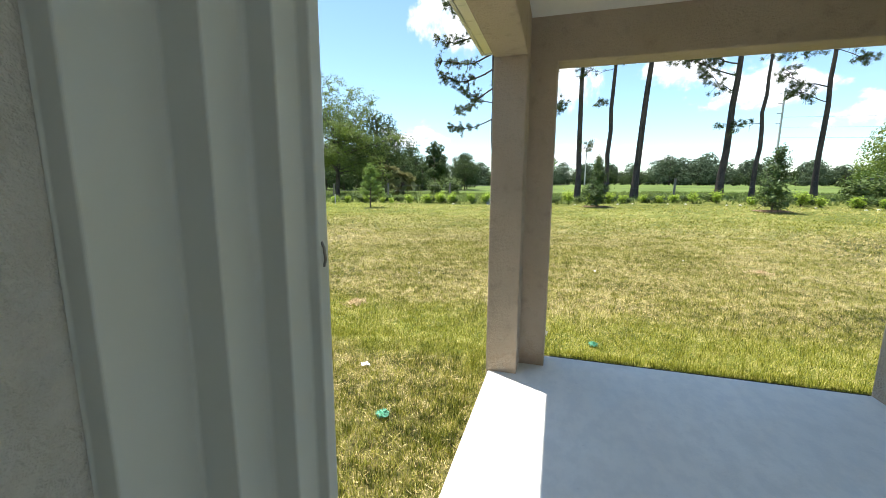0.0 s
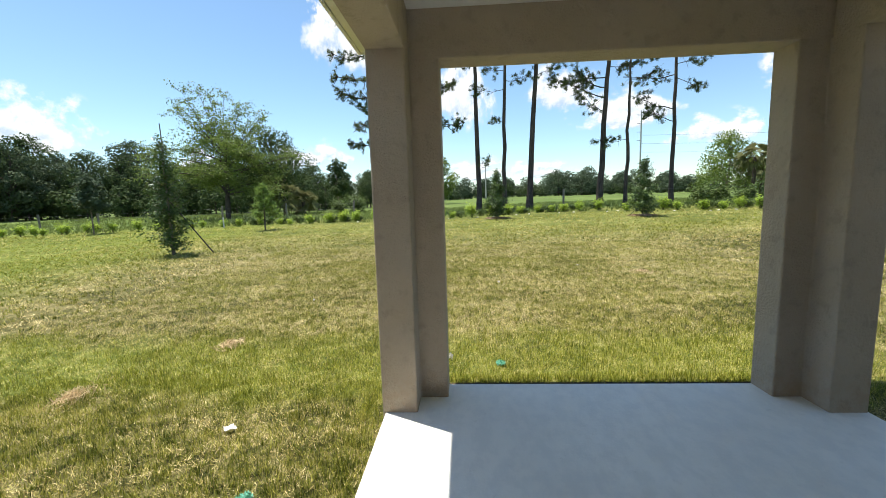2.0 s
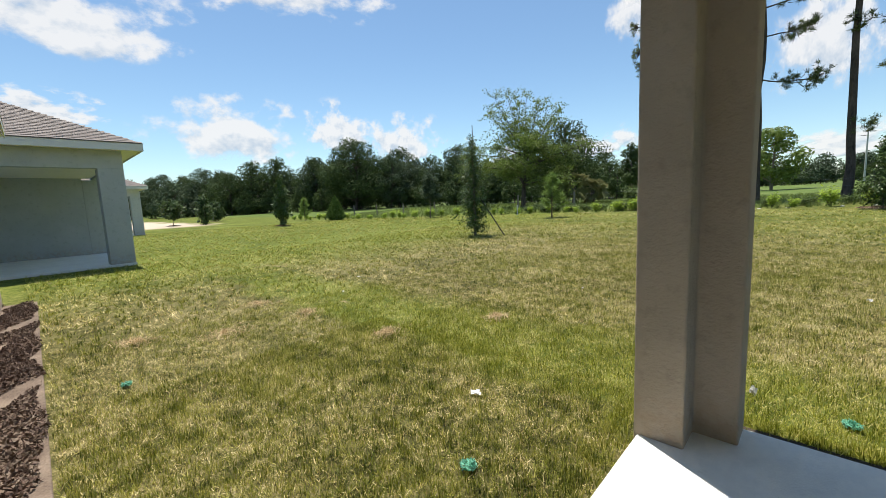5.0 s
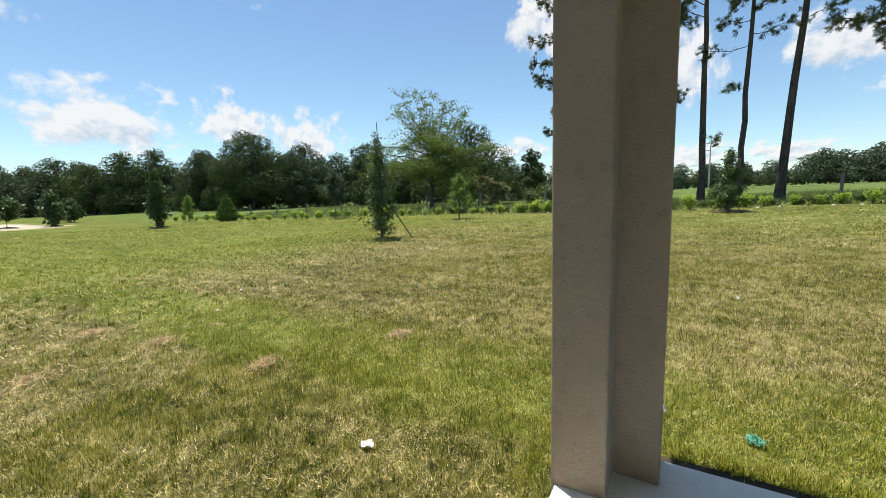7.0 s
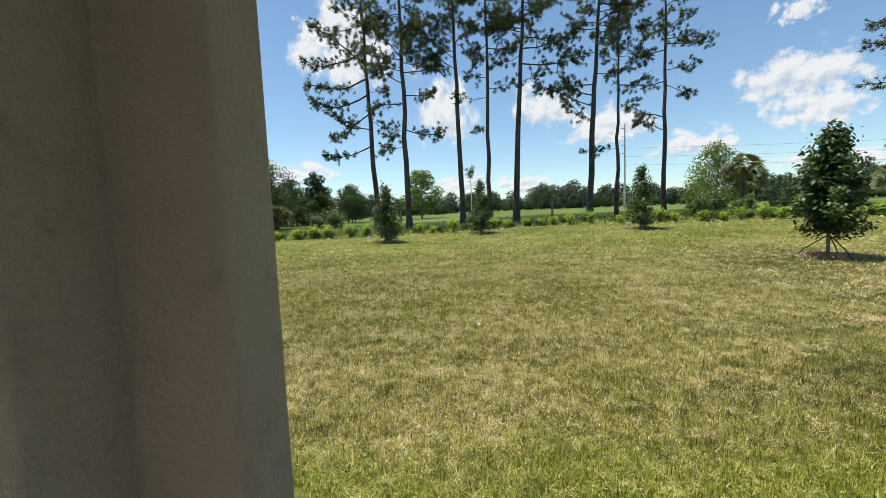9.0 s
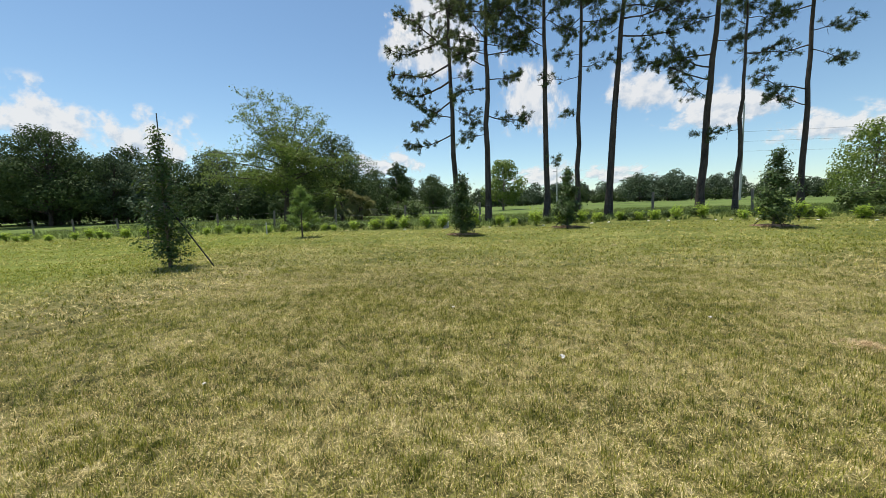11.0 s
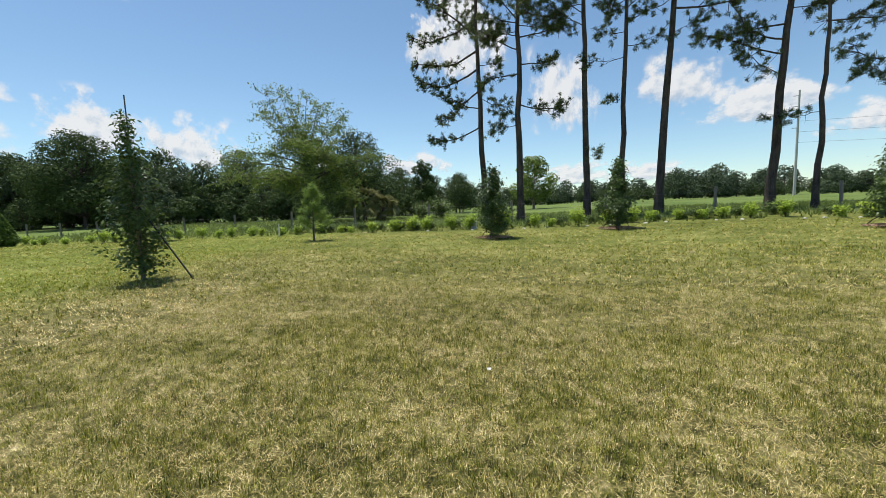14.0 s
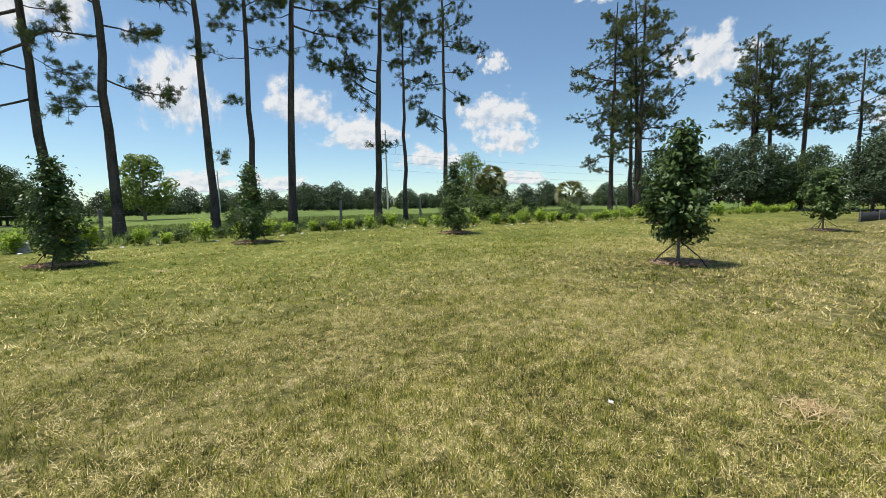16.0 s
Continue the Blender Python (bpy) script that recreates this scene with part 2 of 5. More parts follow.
GRASS = green_blades()
STRAW_GRASS = straw_blades()
FIELD_GRASS = leaf("field_grass", (0.075, 0.12, 0.022), (0.14, 0.195, 0.042), (0.26, 0.3, 0.1), 0.35)


def ground_material():
    m, N, L, b = material("lawn_soil", 0.95, 0.0, 0.1)
    f, x, y = grass_tone(N, L)
    fine = grain(N, L, 42, 5, 0.75)
    tuft = grain(N, L, 8, 5, 0.75)
    # matted dead stems, dark soil and painted shade in hollows between, living tufts
    mat_f = calc(N, L, "MULTIPLY_ADD", fine, 0.6, calc(N, L, "MULTIPLY_ADD", tuft, 0.55, calc(N, L, "MULTIPLY_ADD", f, 0.3, -0.22)))
    col = ramp(N, L, mat_f, (0.36, (0.015, 0.018, 0.006)), (0.5, (0.115, 0.107, 0.034)), (0.61, (0.26, 0.22, 0.1)), (0.73, (0.58, 0.48, 0.31)))
    lush = ramp(N, L, mat_f, (0.34, (0.035, 0.05, 0.008)), (0.5, (0.12, 0.16, 0.018)), (0.75, (0.3, 0.33, 0.06)))
    col = mix(N, L, fresh_sod(N, L, x, y), col, lush)
    # bare sandy spots
    bare = span(N, L, grain(N, L, 0.9, 6, 0.72), 0.63, 0.7)
    col = mix(N, L, calc(N, L, "MULTIPLY", bare, 0.75), col, mix(N, L, fine, (0.3, 0.2, 0.12), (0.6, 0.45, 0.31)))
    # the field beyond the shrubs
    wild = ramp(N, L, grain(N, L, 0.12, 5, 0.7), (0.3, (0.075, 0.115, 0.025)), (0.55, (0.12, 0.165, 0.042)), (0.75, (0.19, 0.215, 0.075)))
    col = mix(N, L, span(N, L, y, 25.0, 28.0), col, wild)
    # a graded lot of pale sand
    sandy = calc(N, L, "MULTIPLY", calc(N, L, "SUBTRACT", 1.0, span(N, L, x, -46.0, -41.0)), span(N, L, x, -95.0, -90.0))
    wob = calc(N, L, "MULTIPLY_ADD", grain(N, L, 0.25, 4), 8.0, y)
    sandy = calc(N, L, "MULTIPLY", sandy, calc(N, L, "SUBTRACT", 1.0, span(N, L, wob, 17.0, 19.0)))
    col = mix(N, L, sandy, col, (0.56, 0.45, 0.34))
    L.new(col, b.inputs["Base Color"])
    bump(N, L, b, calc(N, L, "MULTIPLY_ADD", fine, 0.6, grain(N, L, 7, 5)), 0.7, 0.03)
    return m


GROUND = ground_material()


def slab_material():
    m, N, L, b = material("brushed_concrete", 0.75, 0.0, 0.3)
    col = ramp(N, L, grain(N, L, 1.3, 5, 0.6), (0.3, (0.79, 0.77, 0.71)), (0.7, (0.88, 0.86, 0.8)))
    trowel = span(N, L, grain(N, L, 9, 6, 0.68, stretch=(1.0, 0.6, 1.0)), 0.4, 0.62)
    col = mix(N, L, calc(N, L, "MULTIPLY", trowel, 0.35), col, (0.66, 0.66, 0.63))
    spots = span(N, L, grain(N, L, 11, 5, 0.7), 0.6, 0.74)
    col = mix(N, L, calc(N, L, "MULTIPLY", spots, 0.3), col, (0.5, 0.47, 0.42))
    L.new(col, b.inputs["Base Color"])
    bump(N, L, b, calc(N, L, "MULTIPLY_ADD", grain(N, L, 90, 3), 0.5, grain(N, L, 12, 5, 0.65)), 0.5, 0.006)
    L.new(calc(N, L, "MULTIPLY_ADD", grain(N, L, 5, 4), 0.3, 0.55), b.inputs["Roughness"])
    return m


SLAB = slab_material()


def cloud_material():
    """Cumulus: an oval of mist with a ragged edge and a flatter foot, from the object's own coordinates (-1..1)."""
    m = bpy.data.materials.new("cloud_mist")
    m.use_nodes = True
    N, L = m.node_tree.nodes, m.node_tree.links
    N.remove(N["Principled BSDF"])
    tc = N.new("ShaderNodeTexCoord").outputs["Object"]
    ob = N.new("ShaderNodeObjectInfo")
    xyz = N.new("ShaderNodeSeparateXYZ")
    L.new(tc, xyz.inputs[0])
    seed = calc(N, L, "MULTIPLY", ob.outputs["Random"], 40.0)
    off = N.new("ShaderNodeCombineXYZ")
    L.new(seed, off.inputs[2])
    add = N.new("ShaderNodeVectorMath")
    L.new(tc, add.inputs[0])
    L.new(off.outputs[0], add.inputs[1])
    n1 = grain(N, L, 1.9, 9, 0.58, where=add.outputs[0], stretch=(1.5, 1.0, 1.0))
    n2 = grain(N, L, 2.6, 6, 0.6, where=add.outputs[0], stretch=(1.5, 1.0, 1.0))
    x, y = xyz.outputs[0], xyz.outputs[1]
    foot = calc(N, L, "MULTIPLY", calc(N, L, "MINIMUM", y, 0.0), 0.9)
    yy = calc(N, L, "ADD", y, foot)
    r = calc(N, L, "SQRT", calc(N, L, "ADD", calc(N, L, "MULTIPLY", x, x), calc(N, L, "MULTIPLY", yy, yy)))
    body = calc(N, L, "SUBTRACT", calc(N, L, "MULTIPLY_ADD", n1, 2.2, -0.4), r)
    body = calc(N, L, "MULTIPLY", span(N, L, body, -0.02, 0.4), calc(N, L, "SUBTRACT", 1.0, span(N, L, r, 0.75, 0.98)))
    # sunlit tops and bluish shaded undersides, painted into the glowing colour
    up = N.new("ShaderNodeVectorMath")
    L.new(add.outputs[0], up.inputs[0])
    up.inputs[1].default_value = (-0.05, 0.14, 0.0)
    above = grain(N, L, 1.9, 9, 0.58, where=up.outputs[0], stretch=(1.5, 1.0, 1.0))
    lit = calc(N, L, "MULTIPLY", calc(N, L, "SUBTRACT", n1, above), 2.4)
    lit = calc(N, L, "ADD", calc(N, L, "MULTIPLY_ADD", n2, 0.3, calc(N, L, "MULTIPLY_ADD", y, 0.4, 0.42)), lit)
    tone = ramp(N, L, lit, (0.2, (0.6, 0.7, 0.82)), (0.7, (1.0, 1.0, 1.0)))
    em = N.new("ShaderNodeEmission")
    L.new(tone, em.inputs[0])
    em.inputs[1].default_value = 0.71
    tp = N.new("ShaderNodeBsdfTransparent")
    sh = N.new("ShaderNodeMixShader")
    L.new(calc(N, L, "MULTIPLY", body, 0.9), sh.inputs[0])
    L.new(tp.outputs[0], sh.inputs[1])
    L.new(em.outputs[0], sh.inputs[2])
    L.new(sh.outputs[0], N["Material Output"].inputs[0])
    return m


CLOUD = cloud_material()

# ---- mesh helpers ----
rng = np.random.default_rng(7)


def raw_mesh(name, verts, faces, mat, smooth=False):
    """A mesh from an array of corners and an array of faces that all have as many corners."""
    verts, faces = np.asarray(verts, dtype=np.float32), np.asarray(faces, dtype=np.int32)
    me = bpy.data.meshes.new(name)
    k = faces.shape[1]
    me.vertices.add(len(verts))
    me.vertices.foreach_set("co", verts.ravel())
    me.loops.add(faces.size)
    me.loops.foreach_set("vertex_index", faces.ravel())
    me.polygons.add(len(faces))
    me.polygons.foreach_set("loop_start", np.arange(0, faces.size, k, dtype=np.int32))
    me.polygons.foreach_set("loop_total", np.full(len(faces), k, dtype=np.int32))
    if smooth:
        me.polygons.foreach_set("use_smooth", np.ones(len(faces), dtype=bool))
    me.materials.append(mat)
    me.update(calc_edges=True)
    return me


def from_bm(name, bm, mat):
    me = bpy.data.meshes.new(name)
    bm.normal_update()
    bm.to_mesh(me)
    bm.free()
    me.materials.append(mat)
    return me


def part(name, data, parent, label=""):
    ob = new(name, data)
    ob.parent = parent
    return tagged(ob, label)


def empty(name, m, label, category, group="", kind=""):
    ob = new(name)
    ob.empty_display_size = 0.2
    ob.matrix_world = m
    return tagged(ob, label, category, group, kind)


def add_box(bm, lo, hi, bevel=0.0):
    made = bmesh.ops.create_cube(bm, size=1.0)["verts"]
    lo, hi = Vector(lo), Vector(hi)
    for v in made:
        v.co = Vector([(lo[i] + hi[i]) / 2 + v.co[i] * (hi[i] - lo[i]) for i in range(3)])
    if bevel:
        edges = {e for v in made for e in v.link_edges}
        bmesh.ops.bevel(bm, geom=list(edges), offset=bevel, segments=3, affect="EDGES", profile=0.5)
    return bm


def box_mesh(name, lo, hi, mat, bevel=0.0):
    return from_bm(name, add_box(bmesh.new(), lo, hi, bevel), mat)


def prism(name, outline, z0, z1, mat, bevel=0.0, smooth=False):
    """An upright prism over an outline in plan, its upright edges rounded."""
    bm = bmesh.new()
    low = [bm.verts.new((x, y, z0)) for x, y in outline]
    top = [bm.verts.new((x, y, z1)) for x, y in outline]
    n = len(outline)
    bm.faces.new(low[::-1])
    bm.faces.new(top)
    sides = [bm.faces.new((low[i], low[(i + 1) % n], top[(i + 1) % n], top[i])) for i in range(n)]
    if bevel:
        up = [e for e in bm.edges if abs(e.verts[0].co.z - e.verts[1].co.z) > 1e-4]
        bmesh.ops.bevel(bm, geom=up, offset=bevel, segments=4, affect="EDGES", profile=0.5)
    bmesh.ops.recalc_face_normals(bm, faces=bm.faces)
    return from_bm(name, bm, mat)


class Soup:
    """Tubes and other four-cornered pieces gathered into one mesh."""

    def __init__(self):
        self.v, self.f, self.n = [], [], 0

    def tube(self, pts, radii, sides=7):
        pts = np.asarray(pts, dtype=float)
        d = np.gradient(pts, axis=0)
        d /= np.linalg.norm(d, axis=1)[:, None] + 1e-9
        ref = np.array([0.31, 0.17, 0.93]) if abs(d[0][2]) < 0.8 else np.array([1.0, 0.13, 0.1])
        a = np.cross(d, ref)
        a /= np.linalg.norm(a, axis=1)[:, None] + 1e-9
        b = np.cross(d, a)
        ang = np.linspace(0, 2 * np.pi, sides, endpoint=False)
        rings = pts[:, None] + (a[:, None] * np.cos(ang)[None, :, None] + b[:, None] * np.sin(ang)[None, :, None]) * np.asarray(radii)[:, None, None]
        k = len(pts)
        i, j = np.meshgrid(np.arange(k - 1), np.arange(sides), indexing="ij")
        q = np.stack([i * sides + j, i * sides + (j + 1) % sides, (i + 1) * sides + (j + 1) % sides, (i + 1) * sides + j], -1).reshape(-1, 4)
        self.v.append(rings.reshape(-1, 3))
        self.f.append(q + self.n)
        self.n += k * sides

    def mesh(self, name, mat, smooth=True):
        return raw_mesh(name, np.concatenate(self.v), np.concatenate(self.f), mat, smooth)


def unit(v):
    return v / (np.linalg.norm(v, axis=-1, keepdims=True) + 1e-9)


def leaves(name, centres, length, width, mat, droop=0.0, outward=None, spread=1.0, flat=1.0, face=None):
    """A pointed leaf at each centre, turned at random (or outward); face: the way its blade faces."""
    n = len(centres)
    d = rng.normal(size=(n, 3)) * spread
    if outward is not None:
        d += outward
    d[:, 2] = (d[:, 2] - droop) * flat
    d = unit(d)
    w = np.cross(d, rng.normal(size=(n, 3)))
    w[:, 2] *= flat
    w = unit(w)
    if face is not None:
        up = unit(face + rng.normal(size=(n, 3)) * 0.45)
        d = unit(d - up * np.sum(d * up, axis=1, keepdims=True))
        w = np.cross(up, d)
    nrm = np.cross(d, w)
    ln = length * rng.uniform(0.6, 1.3, (n, 1))
    wd = width * rng.uniform(0.7, 1.2, (n, 1))
    base = centres - d * ln * 0.5
    v = np.stack([base, base + d * ln * 0.45 + w * wd * 0.5 + nrm * ln * 0.08, base + d * ln, base + d * ln * 0.45 - w * wd * 0.5 + nrm * ln * 0.08], 1)
    return raw_mesh(name, v.reshape(-1, 3), np.arange(n * 4).reshape(n, 4), mat)


def smooth01(v, lo, hi):
    t = np.clip((v - lo) / (hi - lo), 0, 1)
    return t * t * (3 - 2 * t)


def height(x, y):
    """The lie of the land: level by the houses, a rise towards the shrubs and on over the field."""
    x, y = np.asarray(x, dtype=float), np.asarray(y, dtype=float)
    low = 0.42 - 0.42 * smooth01(x, -36, -5)
    rise = (0.5 - low + 0.35 * smooth01(x, -4, 9)) * smooth01(y, 6, 30) + low * smooth01(y, 25, 44)
    fall = 1.0 * smooth01(y, 30, 125) * (0.45 + 0.55 * smooth01(x, -50, -5))
    fall = fall + 4.0 * smooth01(y, 129, 230)
    lump = 0.003 * np.sin(x * 1.7 + y * 0.6) * np.sin(y * 1.3 - x * 0.4) * smooth01(y, 3.6, 6)
    return -0.05 + rise + fall + lump


def on_ground(x, y):
    return float(height(x, y))

# ---- ground ----
gx = np.concatenate([[-3000, -1200, -500, -250, -150], np.arange(-110, -40, 5), np.arange(-40, 40, 0.8), np.arange(40, 110, 5), [150, 250, 500, 1200, 3000]])
gy = np.concatenate([[-3000, -1000, -300, -100, -40, -20], np.arange(-12, 32, 0.8), np.arange(32, 150, 5), [180, 300, 600, 1500, 3000]])
X, Y = np.meshgrid(gx, gy, indexing="ij")
Z = height(X, Y)
ni, nj = X.shape
ii, jj = np.meshgrid(np.arange(ni - 1), np.arange(nj - 1), indexing="ij")
quads = np.stack([ii * nj + jj, (ii + 1) * nj + jj, (ii + 1) * nj + jj + 1, ii * nj + jj + 1], -1).reshape(-1, 4)
tagged(new("ground", raw_mesh("ground", np.stack([X, Y, Z], -1).reshape(-1, 3), quads, GROUND, True)),
       "mown patchy green and straw lawn rising to a field", "lawn", kind="structure")

# ---- the house and its patio ----
XL, XR, YH, YN, YM, YF = -0.42, 2.83, 0.27, 2.99, 3.207, 3.43
XLI, XRI, OL, OR, ZB, ZC = -0.17, 2.58, 0.038, 2.38, 2.44, 2.76


def structure(name, data, label, category):
    return tagged(new(name, data), label, category, kind="structure")


structure("patio_slab", box_mesh("patio_slab", (-0.40, 0.19, -0.16), (2.84, 3.42, 0.0), SLAB, 0.008), "pale brushed concrete patio slab, partly sunlit", "patio")
left_col = [(XL, YN), (XLI, YN), (XLI, YM), (OL, YM), (OL, YF), (XL, YF)]
right_col = [(XR, YF), (OR, YF), (OR, YM), (XRI, YM), (XRI, YN), (XR, YN)]
structure("column_1", prism("column_1", left_col, -0.12, ZB, STUCCO, 0.012), "tan stucco corner column on the concrete patio", "column")
structure("column_2", prism("column_2", right_col, -0.12, ZB, STUCCO, 0.012), "tan stucco corner column on the concrete patio", "column")
structure("beam_front", box_mesh("beam_front", (XL, YM, ZB - 0.002), (XR, YF, ZC + 0.3), STUCCO, 0.012), "tan stucco beam over the patio's front opening", "beam")
structure("beam_side_1", box_mesh("beam_side_1", (XL, YH, ZB - 0.002), (XLI, YM, ZC + 0.3), STUCCO, 0.012), "tan stucco beam over the patio's side opening", "beam")
structure("beam_side_2", box_mesh("beam_side_2", (XRI, YH, ZB - 0.002), (XR, YM, ZC + 0.3), STUCCO, 0.012), "tan stucco beam over the patio's side opening", "beam")
structure("ceiling", box_mesh("ceiling", (XLI, YH, ZC), (XRI, YM, ZC + 0.08), CEILING), "pale painted flat patio ceiling", "ceiling")
# rear wall with the sliding door's opening
DX0, DX1, DZ = -0.165, 1.85, 2.4
structure("wall_rear_1", box_mesh("wall_rear_1", (-9.46, -0.02, -0.3), (DX0, YH, ZC + 0.1), STUCCO, 0.01), "tan stucco rear wall of the house", "wall")
structure("wall_rear_2", box_mesh("wall_rear_2", (DX1, -0.02, -0.3), (6.0, YH, ZC + 0.1), STUCCO, 0.01), "tan stucco rear wall of the house", "wall")
structure("wall_rear_3", box_mesh("wall_rear_3", (DX0, -0.02, DZ), (DX1, YH, ZC + 0.1), STUCCO, 0.0), "tan stucco wall above the sliding door", "wall")
structure("wall_side_1", box_mesh("wall_side_1", (-9.46, -10.0, -0.3), (-9.26, -0.02, ZC + 0.1), STUCCO), "tan stucco side wall of the house", "wall")
# unseen side wall, left open here to let light into the room
structure("wall_side_2", box_mesh("wall_side_2", (5.8, -1.2, -0.3), (6.0, -0.02, ZC + 0.1), STUCCO), "tan stucco side wall of the house", "wall")
structure("wall_side_3", box_mesh("wall_side_3", (5.8, -10.0, -0.3), (6.0, -5.8, ZC + 0.1), STUCCO), "tan stucco side wall of the house", "wall")
structure("wall_side_4", box_mesh("wall_side_4", (5.8, -5.8, -0.3), (6.0, -1.2, 0.35), STUCCO), "tan stucco wall under an added, unseen light opening", "wall")
structure("wall_side_5", box_mesh("wall_side_5", (5.8, -5.8, 2.35), (6.0, -1.2, ZC + 0.1), STUCCO), "tan stucco wall over an added, unseen light opening", "wall")
structure("wall_front", box_mesh("wall_front", (-9.26, -10.0, -0.3), (5.8, -9.8, ZC + 0.1), STUCCO), "tan stucco street wall of the house", "wall")
structure("wall_inner", box_mesh("wall_inner", (-9.26, -0.06, 0.0), (-0.088, -0.022, 2.7), DRYWALL, 0.006), "painted knockdown drywall beside the door", "wall")
structure("floor", box_mesh("floor", (-9.26, -9.8, -0.1), (5.8, YH - 0.02, -0.002), SLAB), "bare pale indoor floor", "floor")
structure("ceiling_indoor", box_mesh("ceiling_indoor", (-9.26, -9.8, 2.72), (5.8, -0.02, 2.8), CEILING), "white painted indoor ceiling", "ceiling")

structure("wall_return", box_mesh("wall_return", (DX0 + 0.003, -0.0215, 0.0), (-0.0862, 0.0555, DZ), DRYWALL, 0.003), "painted textured drywall return beside the door", "wall")
# unseen pale walls, added to bounce light about the room
structure("wall_partition", box_mesh("wall_partition", (-3.2, -9.7, 0.0), (-3.1, -0.065, 2.7), DRYWALL), "unseen pale drywall partition, added to brighten the room", "wall")
structure("wall_back", box_mesh("wall_back", (-3.1, -6.0, 0.0), (5.7, -5.9, 2.7), DRYWALL), "unseen pale drywall back wall, added to brighten the room", "wall")
# stepped frame of the sliding door
JAMB = [(-0.0885, -0.005), (-0.0885, 0.057), (-0.0765, 0.0575), (-0.0765, 0.0945), (-0.0755, 0.096), (-0.0542, 0.0962), (-0.0542, 0.117), (-0.052, 0.1194),
        (-0.0372, 0.1196), (-0.0372, 0.1365), (-0.0307, 0.1377), (-0.0307, 0.1477), (-0.16, 0.1477), (-0.16, -0.005)]

door = empty("door_1", pose(0, 0, 0), "white vinyl sliding door frame, standing open", "door", kind="structure")
part("side_jamb", prism("side_jamb", JAMB, 0.0, DZ, FRAME, 0.0012), door)
head = box_mesh("head_jamb", (-0.03, 0.06, DZ - 0.06), (DX1, 0.146, DZ - 0.002), FRAME, 0.003)
part("head_jamb", head, door)
part("far_jamb", box_mesh("far_jamb", (DX1 - 0.06, 0.06, 0.0), (DX1 - 0.003, 0.146, DZ - 0.06), FRAME, 0.003), door)
part("track", box_mesh("track", (-0.03, 0.065, 0.0), (DX1 - 0.06, 0.14, 0.018), FRAME, 0.002), door)
hook = Soup()
hook.tube([(-0.0308, 0.141, 1.484), (-0.0294, 0.141, 1.481), (-0.0292, 0.142, 1.474), (-0.0308, 0.1425, 1.47)], [0.0008] * 4, 6)
part("latch_hook", hook.mesh("latch_hook", STEEL), door, "small dull steel keeper")

# eave: soffit panels, fascia and roof
# EY drawn out past the soffit's known end, to shade the slab front
EX0, EX1, EY = -0.70, 3.08, 3.95
eave = empty("roof_1", pose(0, 0, ZC), "shingled roof with cream soffit and pale fascia", "roof", kind="structure")


def roof_part(name, lo, hi, mat, bevel=0.0, label=""):
    return part(name, box_mesh(name, [lo[0], lo[1], lo[2] - ZC], [hi[0], hi[1], hi[2] - ZC], mat, bevel), eave, label)


for k in range(10):
    y0 = 0.60 + k * 0.283
    for x0, x1 in ((EX0 + 0.03, XL), (XR, EX1 - 0.03)):
        roof_part("soffit_panel", (x0, y0 + 0.003, ZC), (x1, y0 + 0.28, ZC + 0.012), SOFFIT)
for k in range(14):
    x0 = EX0 + 0.03 + k * 0.2657
    roof_part("soffit_panel", (x0 + 0.003, YF, ZC), (x0 + 0.2627, EY - 0.03, ZC + 0.012), SOFFIT)
for k in range(30):
    x0 = -9.76 + k * 0.3
    roof_part("soffit_panel", (x0 + 0.003, YH, ZC), (x0 + 0.297, YH + 0.32, ZC + 0.012), SOFFIT)
roof_part("backing", (EX0 + 0.01, YH, ZC + 0.014), (EX1 - 0.01, EY - 0.01, ZC + 0.02), DARK_GAP)
for lo, hi in (((EX0, 0.53, ZC - 0.01), (EX0 + 0.025, EY, ZC + 0.15)), ((EX1 - 0.025, 0.53, ZC - 0.01), (EX1, EY, ZC + 0.15)), ((EX0 + 0.025, EY - 0.025, ZC - 0.01), (EX1 - 0.025, EY, ZC + 0.15)), ((-9.8, YH + 0.33, ZC - 0.01), (EX0 - 0.002, YH + 0.355, ZC + 0.15)), ((EX1 + 0.002, YH + 0.33, ZC - 0.01), (6.4, YH + 0.355, ZC + 0.15))):
    roof_part("fascia", lo, hi, FASCIA, 0.004)


def hip(name, lo, hi, z0, z1, inset, mat):
    (x0, y0), (x1, y1) = lo, hi
    bm = bmesh.new()
    w, d = x1 - x0, y1 - y0
    r = min(w, d) / 2 * inset
    a, b = ((x0 + r, (y0 + y1) / 2), (x1 - r, (y0 + y1) / 2)) if w > d else (((x0 + x1) / 2, y0 + r), ((x0 + x1) / 2, y1 - r))
    c = [bm.verts.new((x, y, z0)) for x, y in ((x0, y0), (x1, y0), (x1, y1), (x0, y1))]
    p, q = bm.verts.new((*a, z1)), bm.verts.new((*b, z1))
    if w > d:
        for f in ((c[0], c[1], q, p), (c[1], c[2], q), (c[2], c[3], p, q), (c[3], c[0], p)):
            bm.faces.new(f)
    else:
        for f in ((c[0], c[1], p), (c[1], c[2], q, p), (c[2], c[3], q), (c[3], c[0], p, q)):
            bm.faces.new(f)
    bm.faces.new(c[::-1])
    return from_bm(name, bm, mat)


part("main_roof", hip("main_roof", (-9.8, -10.3), (6.35, YH + 0.36), 0.16, 2.4, 1.0, SHINGLE), eave)
part("patio_roof", hip("patio_roof", (EX0 - 0.01, -3.5), (EX1 + 0.01, EY + 0.01), 0.165, 0.95, 1.0, SHINGLE), eave)

# ---- the neighbours' houses ----


